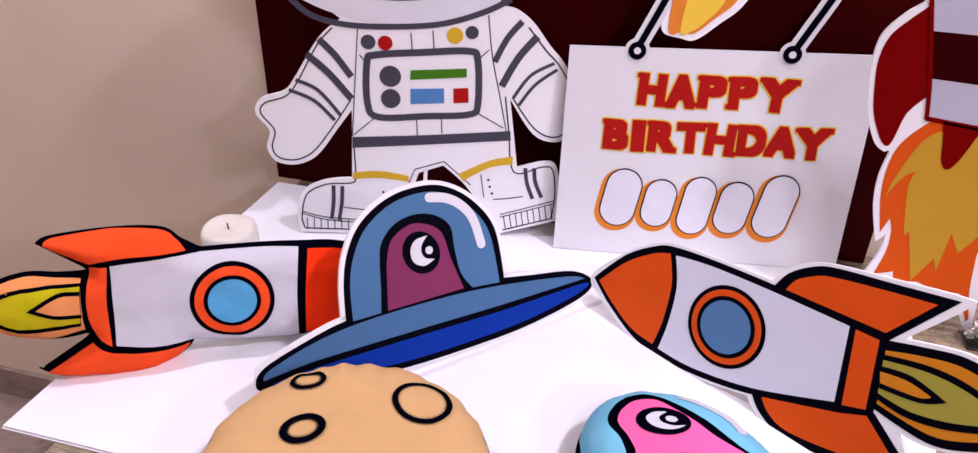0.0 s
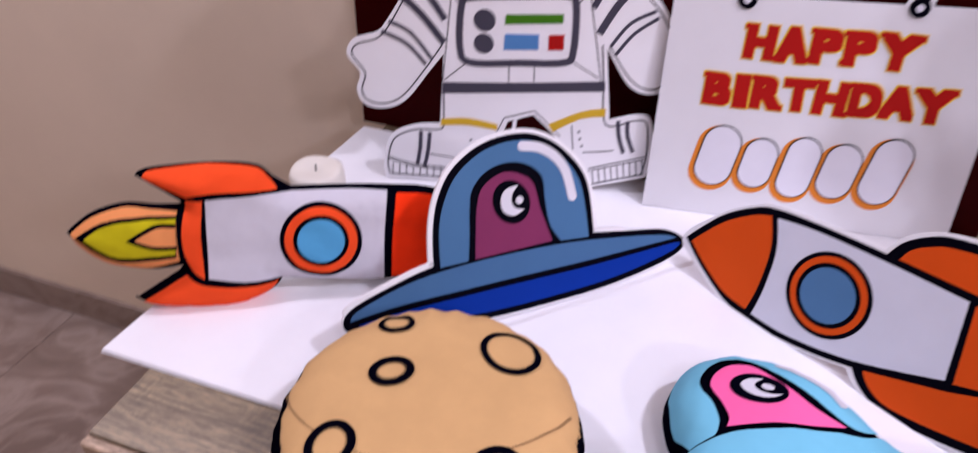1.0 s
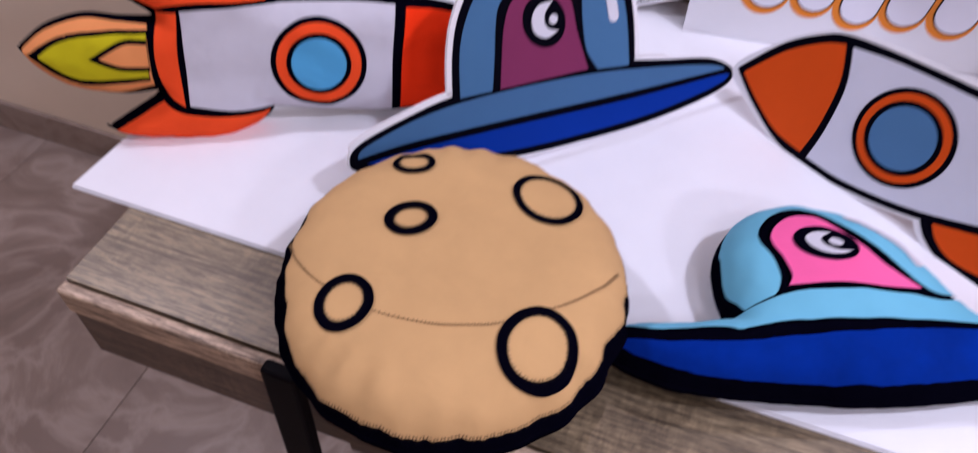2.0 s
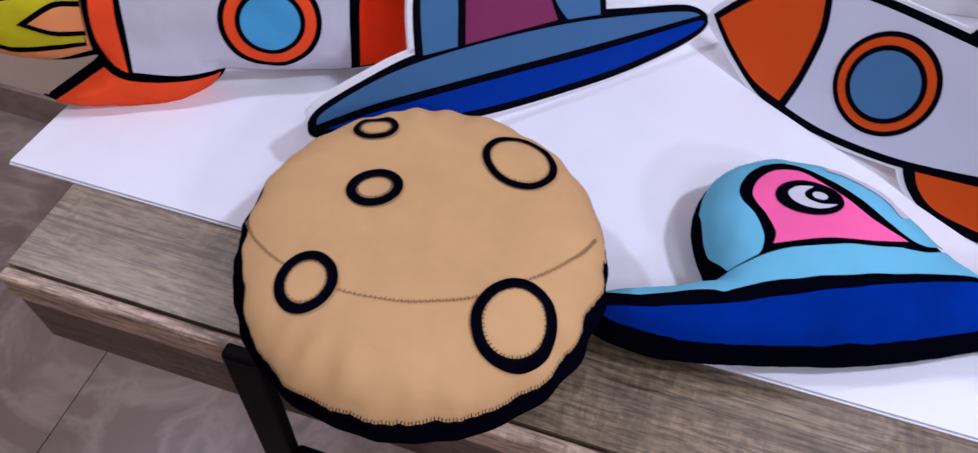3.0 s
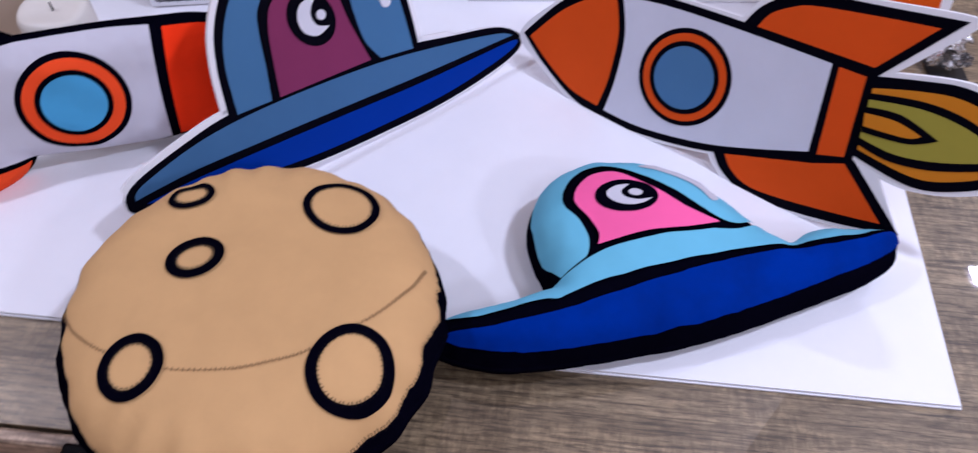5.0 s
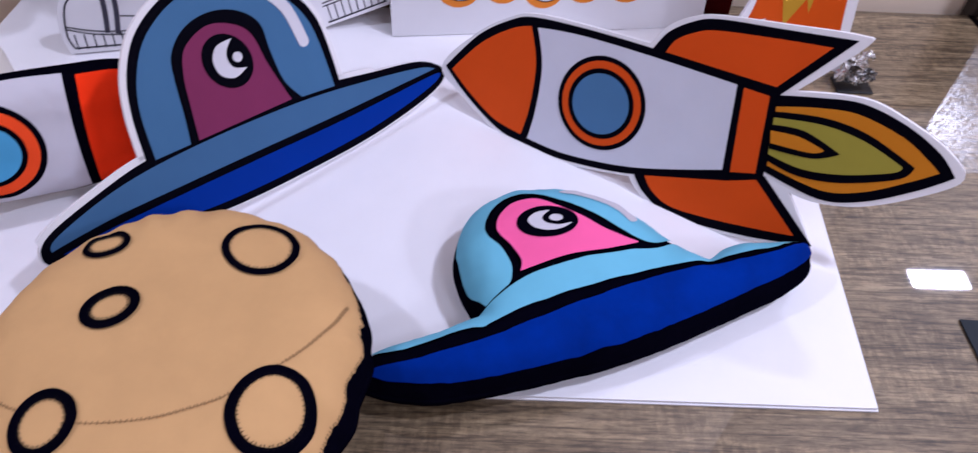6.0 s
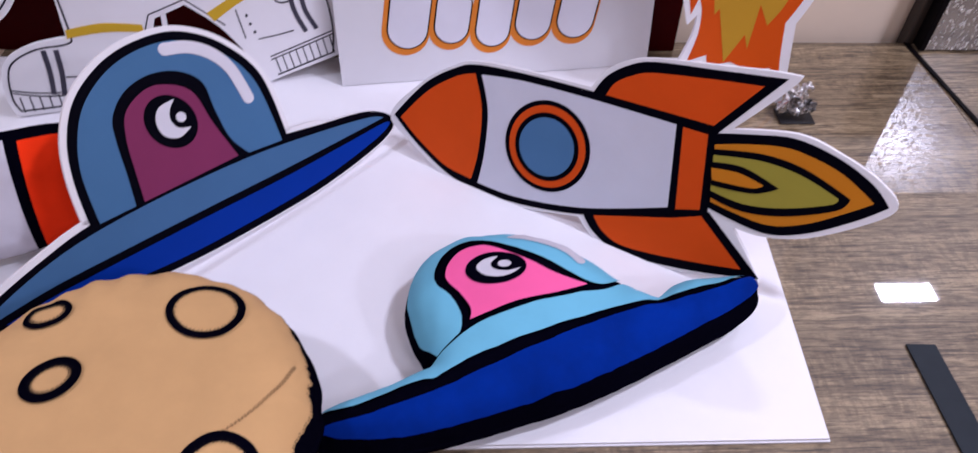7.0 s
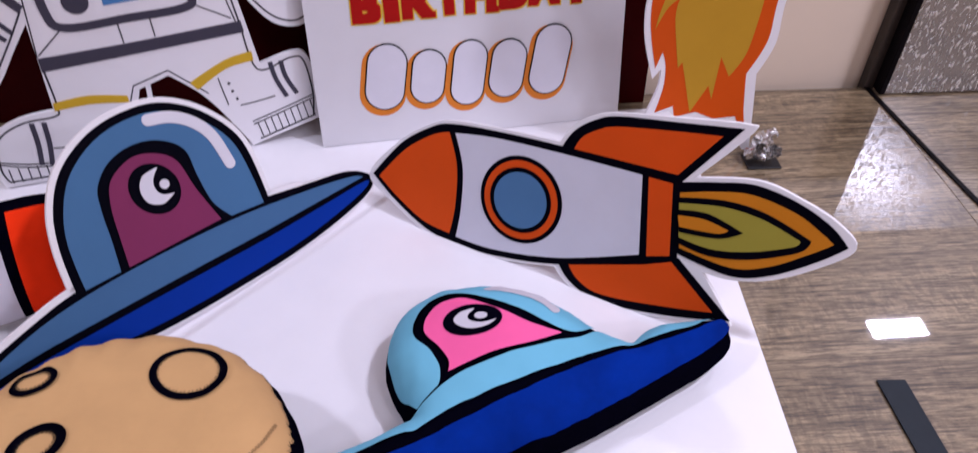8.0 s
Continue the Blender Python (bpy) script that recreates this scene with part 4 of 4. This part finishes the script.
def big_letter(letter, x0, x1, y0, y1, turn, thick, parent):
    """One heavy red capital with stub serifs and a thin yellow rim, in millimetres on the card."""
    base, faces = font_outline(letter)
    cx, cy = (x0 + x1) / 2, (y0 + y1) / 2
    c, d = math.cos(radians(turn)), math.sin(radians(turn))
    rim_part = None
    for fat, layer, mt, nm, lb in ((thick + 1.5, 0, RIM_INK, "letter_rim", "yellow rim of a letter"), (thick, 1, RED_INK, "letter", "heavy red capital letter")):
        bm = bmesh.new()
        z = CARD + 0.0006 + 0.0006 * layer

        def put(px, py, lift):
            x, y = px - cx, py - cy
            return bm.verts.new(((cx + x * c - y * d) * 0.001, (cy + x * d + y * c) * 0.001, z + lift))

        ax0, ax1, ay0, ay1 = x0 + thick, x1 - thick, y0 + thick, y1 - thick
        for k in range(17):
            a, b = math.cos(k * math.pi / 8), math.sin(k * math.pi / 8)
            reach = fat / max(abs(a), abs(b)) if k < 16 else 0
            vs = [put(ax0 + u * (ax1 - ax0) + reach * a, ay0 + v * (ay1 - ay0) + reach * b, k * 0.000015) for u, v in base]
            for f in faces:
                bm.faces.new([vs[i] for i in f])
        for k, (u, v) in enumerate(SERIFS[letter]):
            sx, sy = x0 + u * (x1 - x0), y0 + v * (y1 - y0)
            g = fat - thick
            way = -1 if u < 0.5 else 1
            a0, a1 = sorted((sx + way * (2.6 + g), sx - way * 6))
            b0, b1 = (sy - 7.5 - g, sy + g) if v > 0.5 else (sy - g, sy + 7.5 + g)
            q = [put(px, py, 0.0003 + k * 0.00002) for px, py in ((a0, b0 + 1.2), (a1, b0), (a1, b1), (a0, b1 - 0.8))]
            bm.faces.new(q)
        made = part(nm, bm, mt, rim_part or parent, lb)
        rim_part = made


for word, y0, y1, rise, thick, spans in (
    ("HAPPY", 203.5, 245, 0.018, 3.6, ((92, 126), (127, 162), (164, 197), (200, 233), (236, 278))),
    ("BIRTHDAY", 144, 185, 0.021, 3.45, ((55, 87), (90, 107), (110, 145), (145, 180), (181, 217), (219, 254), (253, 291), (289, 329))),
):
    for k, (letter, (x0, x1)) in enumerate(zip(word, spans)):
        up = rise * (x0 - spans[0][0])
        big_letter(letter, x0, x1, y0 + up + (0.8, -0.7, 0.3)[k % 3], y1 + up, (-1.5, 1.0, -0.5, 2.0)[k % 4], 5.2 if letter == "I" else thick, sign)

# a line of writing shown as plain rounded bars
BARS = [
    # x and y of one end, x and y of the other, width
    (82, 63, 88, 97, 44), (132, 63, 136, 89, 38), (179, 56, 185, 96, 38), (226, 62, 231, 92, 40), (276, 62, 284, 104, 42),
]
for grow_by, off, layer, mt, nm in ((5.0, (-2.5, -4), 0, BAR_ORANGE, "bar_shadow"), (1.6, (0, 0), 1, BLACK_INK, "bar_line"), (0, (0, 0), 2, WHITE_INK, "bar")):
    for k, (ax, ay, bx, by, wide) in enumerate(BARS):
        rad, lean = wide / 2 + grow_by, math.atan2(by - ay, bx - ax) - math.pi / 2
        loop = [(ax + off[0] + rad * math.cos(lean + math.pi * i / 12), ay + off[1] + rad * math.sin(lean + math.pi * i / 12)) for i in range(12, 25)]
        loop += [(bx + off[0] + rad * math.cos(lean + math.pi * i / 12), by + off[1] + rad * math.sin(lean + math.pi * i / 12)) for i in range(0, 13)]
        part(nm, slab([(x * 0.001, y * 0.001) for x, y in loop], CARD + 0.0001, CARD + 0.0006 + 0.0006 * layer + 0.00004 * k), mt, sign)
for pts, hx, hy in (([(86, 274), (99, 302), (112, 331), (142, 398)], 86, 271), ([(266, 279), (281, 309), (296, 339), (326, 405)], 265, 276)):
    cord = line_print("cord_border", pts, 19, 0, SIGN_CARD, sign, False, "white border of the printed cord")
    line_print("cord", pts, 7.5, 3, BLACK_INK, cord, False, "thick black printed cord")
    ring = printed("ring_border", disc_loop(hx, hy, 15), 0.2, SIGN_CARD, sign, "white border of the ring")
    printed("ring", disc_loop(hx, hy, 10.5), 4, BLACK_INK, ring, "black ring")
    printed("ring_hole", disc_loop(hx, hy, 4.2), 5, WHITE_INK, ring)
tail = part("tail_card", slab(curve_loop([(112, 296), (135, 288), (152, 287), (176, 306), (204, 334), (232, 400, 1), (118, 400, 1), (114, 330)], True, 6), CARD * 0.2, CARD + 0.0001), WHITE_CARD, sign, "white bordered tail card")
printed("tail_orange", curve_loop([(119, 300), (136, 296), (150, 295), (170, 312), (195, 337), (222, 395, 1), (127, 395, 1)], True, 6), 2, BAR_ORANGE, tail, "orange tail flame")
printed("tail_yellow", curve_loop([(133, 300), (146, 297), (162, 310), (180, 335), (196, 393, 1), (146, 393, 1)], True, 6), 3, RIM_INK, tail, "yellow tail flame")

# ---- tall rocket card ----
tall = tagged(empty("tall_rocket_cutout", plane_matrix((0.43, 0.425, TOP + 0.0008), (0, -1, 0)) @ pose(0, 0, -CARD)), "printed cutout of a striped red rocket with flames", "cutout")
T_OUT = curve_loop([(-56, 430, 1), (-47, 388), (-64, 368), (-79, 346), (-81, 318), (-77, 290), (-69, 258), (-56, 230), (-44, 220), (-38, 220), (-40, 187), (-35, 150), (-21, 106, 1), (-13, 118, 1), (-13, 92), (-23, 54, 1), (4, 62, 1), (22, 44, 1), (36, 52, 1), (58, 42, 1), (84, 40, 1), (103, 4, 1), (113, 0, 1), (104, 58), (96, 108, 1), (108, 146), (106, 197), (116, 260), (130, 340), (126, 430, 1)], True, 6)
part("card", slab(T_OUT, 0.0, CARD), WHITE_CARD, tall, "white card border")
printed("fin_print", curve_loop([(-45, 378, 1), (-59, 363), (-72, 345), (-76, 320), (-72, 291), (-65, 262), (-51, 234), (-42, 227), (-38, 238), (-34, 266), (-21, 286, 1), (-24, 306, 1)], True, 6), 0, CRIMSON_INK, tall, "crimson side fin")
fl = printed("flame_print", curve_loop([(-10, 259, 1), (-24, 242), (-33, 222), (-35, 193), (-31, 161), (-20, 119, 1), (-15, 139, 1), (-9, 122), (-7, 94), (-12, 61, 1), (8, 69, 1), (12, 54, 1), (36, 60, 1), (58, 50, 1), (84, 52, 1), (103, 14, 1), (105, 18, 1), (93, 58), (84, 109, 1), (98, 149), (97, 197), (104, 262, 1), (40, 270)], True, 6), 0, FIERY_INK, tall, "orange flames")
printed("flame_core", curve_loop([(40, 256), (10, 252), (-6, 243), (-16, 222), (-25, 186), (-27, 167, 1), (-18, 190), (-6, 202, 1), (-8, 179), (5, 119, 1), (9, 126, 1), (29, 60, 1), (44, 95, 1), (51, 77, 1), (51, 131, 1), (65, 106, 1), (76, 128), (80, 150), (82, 198), (80, 250)], True, 6), 1, GOLD_INK, fl, "dull gold flame core")
for q, mt, lb in (([(-47, 388), (98, 384), (94, 352), (-37, 354)], STRIPE_INK, "white stripe"), ([(-37, 354), (94, 352), (90, 301), (-24, 306)], MAROON_INK, "maroon stripe"), ([(-24, 306), (90, 301), (86, 256), (-14, 264)], STRIPE_INK, "white stripe"), ([(-54, 425), (104, 425), (98, 384), (-47, 388)], MAROON_INK, "maroon stripe")):
    printed("stripe", curve_loop([(*p, 1) for p in q], True, 2), 1, mt, tall, lb)
line_print("hull_edge", [(-47, 388), (-24, 306), (-14, 262)], 4, 2, CRIMSON_INK, tall)
line_print("hull_edge", [(-14, 263), (40, 258), (90, 254)], 5, 2, CRIMSON_INK, tall)
printed("exhaust_print", curve_loop([(2, 262, 1), (8, 240), (14, 216), (22, 208), (30, 220), (40, 258, 1)], True, 5), 2, CRIMSON_INK, tall, "crimson exhaust tongue")

# gathered foil weight behind the tall rocket
weight = tagged(empty("foil_weight", pose(0.545, 0.405, TOP + 0.0008) @ Matrix.Scale(0.88, 4)), "crumpled silver foil weight over a small dark plate imitating its shadow", "weight")
rng = random.Random(11)


def foil_twist(cx, cy, cz, radius, wide, turns, tilt):
    """A strip of foil rolled on itself, with sharp crumples, as one thin closed sheet."""
    bm = bmesh.new()
    shift = Vector((rng.random() * 9, rng.random() * 9, rng.random() * 9))
    along, across = 44, 9
    lean = Matrix.Rotation(tilt[0], 3, "X") @ Matrix.Rotation(tilt[1], 3, "Y") @ Matrix.Rotation(tilt[2], 3, "Z")
    sides = []
    for thick in (0.0, 0.0005):
        rows = []
        for i in range(along):
            a = turns * 2 * math.pi * i / (along - 1)
            row = []
            for j in range(across):
                w = (j / (across - 1) - 0.5) * wide
                r = radius * (0.55 + 0.45 * i / along) + thick
                p = Vector((r * math.cos(a), w, r * math.sin(a)))
                k = abs(noise.noise(p * 110 + shift)) * 0.9 + abs(noise.noise(p * 240 + shift)) * 0.4
                p *= 1.15 - k * 0.8
                p.y += noise.noise(p * 80 - shift) * 0.004
                p = lean @ p + Vector((cx, cy, cz))
                p.z = max(p.z, 0.0056 + thick)
                row.append(bm.verts.new(p))
            rows.append(row)
        sides.append(rows)
    for rows in sides:
        for i in range(along - 1):
            for j in range(across - 1):
                bm.faces.new((rows[i][j], rows[i][j + 1], rows[i + 1][j + 1], rows[i + 1][j]))
    return bm


for cx, cy, cz, radius, wide, turns in ((0.0, 0.0, 0.018, 0.014, 0.026, 1.4), (0.014, -0.006, 0.022, 0.011, 0.018, 1.1), (-0.008, -0.002, 0.018, 0.011, 0.018, 1.2), (0.004, -0.008, 0.034, 0.010, 0.016, 0.9), (-0.002, 0.004, 0.036, 0.009, 0.015, 1.0), (0.018, 0.006, 0.038, 0.008, 0.014, 0.8), (-0.036, 0.036, 0.014, 0.010, 0.018, 1.1), (-0.054, 0.034, 0.013, 0.009, 0.016, 1.2)):
    part("foil", foil_twist(cx, cy, cz, radius, wide, turns, [rng.uniform(-1.2, 1.2) for _ in range(3)]), SILVER_CRUMPLE, weight, "crumpled silver foil")
# thin black plate stands in for the shadow beneath the foil
part("base", box(-0.016, 0.030, -0.018, 0.014, 0.0, 0.0022, 0.0008), BLACK_TRIM, weight, "dark plate imitating the shadow under the foil")

# ---- candle ----
candle = tagged(empty("candle", pose(-0.376, 0.322, BOARD + 0.0006) @ Matrix.Scale(1.1, 4)), "short round ivory candle with a dark wick", "candle")
bm = bmesh.new()
profile = [(0.0, 0.0), (0.028, 0.0), (0.0315, 0.003), (0.0325, 0.015), (0.0325, 0.036), (0.0310, 0.0415), (0.0280, 0.0435), (0.022, 0.0425), (0.010, 0.040), (0.0, 0.0395)]
rings = []
for r, z in profile:
    rings.append([bm.verts.new(((r + 0.0001) * math.cos(2 * math.pi * i / 40), (r + 0.0001) * math.sin(2 * math.pi * i / 40), z + (0.0012 * math.sin(3 * 2 * math.pi * i / 40) if z > 0.04 else 0))) for i in range(40)])
for a, b in zip(rings, rings[1:]):
    for i in range(40):
        bm.faces.new((a[i], a[(i + 1) % 40], b[(i + 1) % 40], b[i]))
part("wax", bm, CANDLE_WAX, candle, "ivory wax body", True)
bm = bmesh.new()
bmesh.ops.create_cone(bm, cap_ends=True, segments=8, radius1=0.0011, radius2=0.0008, depth=0.010, matrix=pose(0, 0, 0.044, 8, 5, 0))
part("wick", bm, BLACK_TRIM, candle, "dark wick")

# ---- black stand at the table's front edge ----
stand = tagged(empty("black_stand", pose(-0.160, -0.112, 0)), "black metal stand hooked over the table's front edge", "stand")
post = box(-0.015, 0.015, -0.006, 0.006, 0.0137, 0.782, 0.003)
for v in post.verts:
    v.co.y -= (0.782 - v.co.z) * 0.05  # the upright leans out at its foot
part("post", post, BLACK_METAL, stand, "flat black upright")
part("hook", box(-0.012, 0.020, 0.0065, 0.060, TOP + 0.0006, TOP + 0.006, 0.002), BLACK_METAL, stand)
part("crossbar", box(0.0155, 0.12, -0.016, -0.002, 0.610, 0.634, 0.003), BLACK_METAL, stand)
part("post", box(0.085, 0.119, -0.006, 0.006, 0.014, 0.6095, 0.003), BLACK_METAL, stand)
part("foot", box(-0.04, 0.14, -0.10, 0.10, 0.0, 0.0135, 0.003), BLACK_METAL, stand)

# ---- floor tiles ----
TILE_X, TILE_Y = 0.6, 1.2
tile_mesh = None
for ix in range(-4, 8):
    for iy in range(-3, 4):
        x, y = -0.757 + (ix + 0.5) * TILE_X, -0.627 + (iy + 0.5) * TILE_Y
        if x < -3.0 or (y - TILE_Y / 2 > WALL_Y - 0.01 and x < 1.0):
            continue
        if tile_mesh is None:
            t = part("tile", box(-TILE_X / 2 + 0.0008, TILE_X / 2 - 0.0008, -TILE_Y / 2 + 0.0008, TILE_Y / 2 - 0.0008, -0.0035, 0.0, 0.0006), MARBLE, floor)
            tile_mesh = t.data
        else:
            t = new("tile", tile_mesh)
            t.parent = floor
        t.location = (x, y, 0)
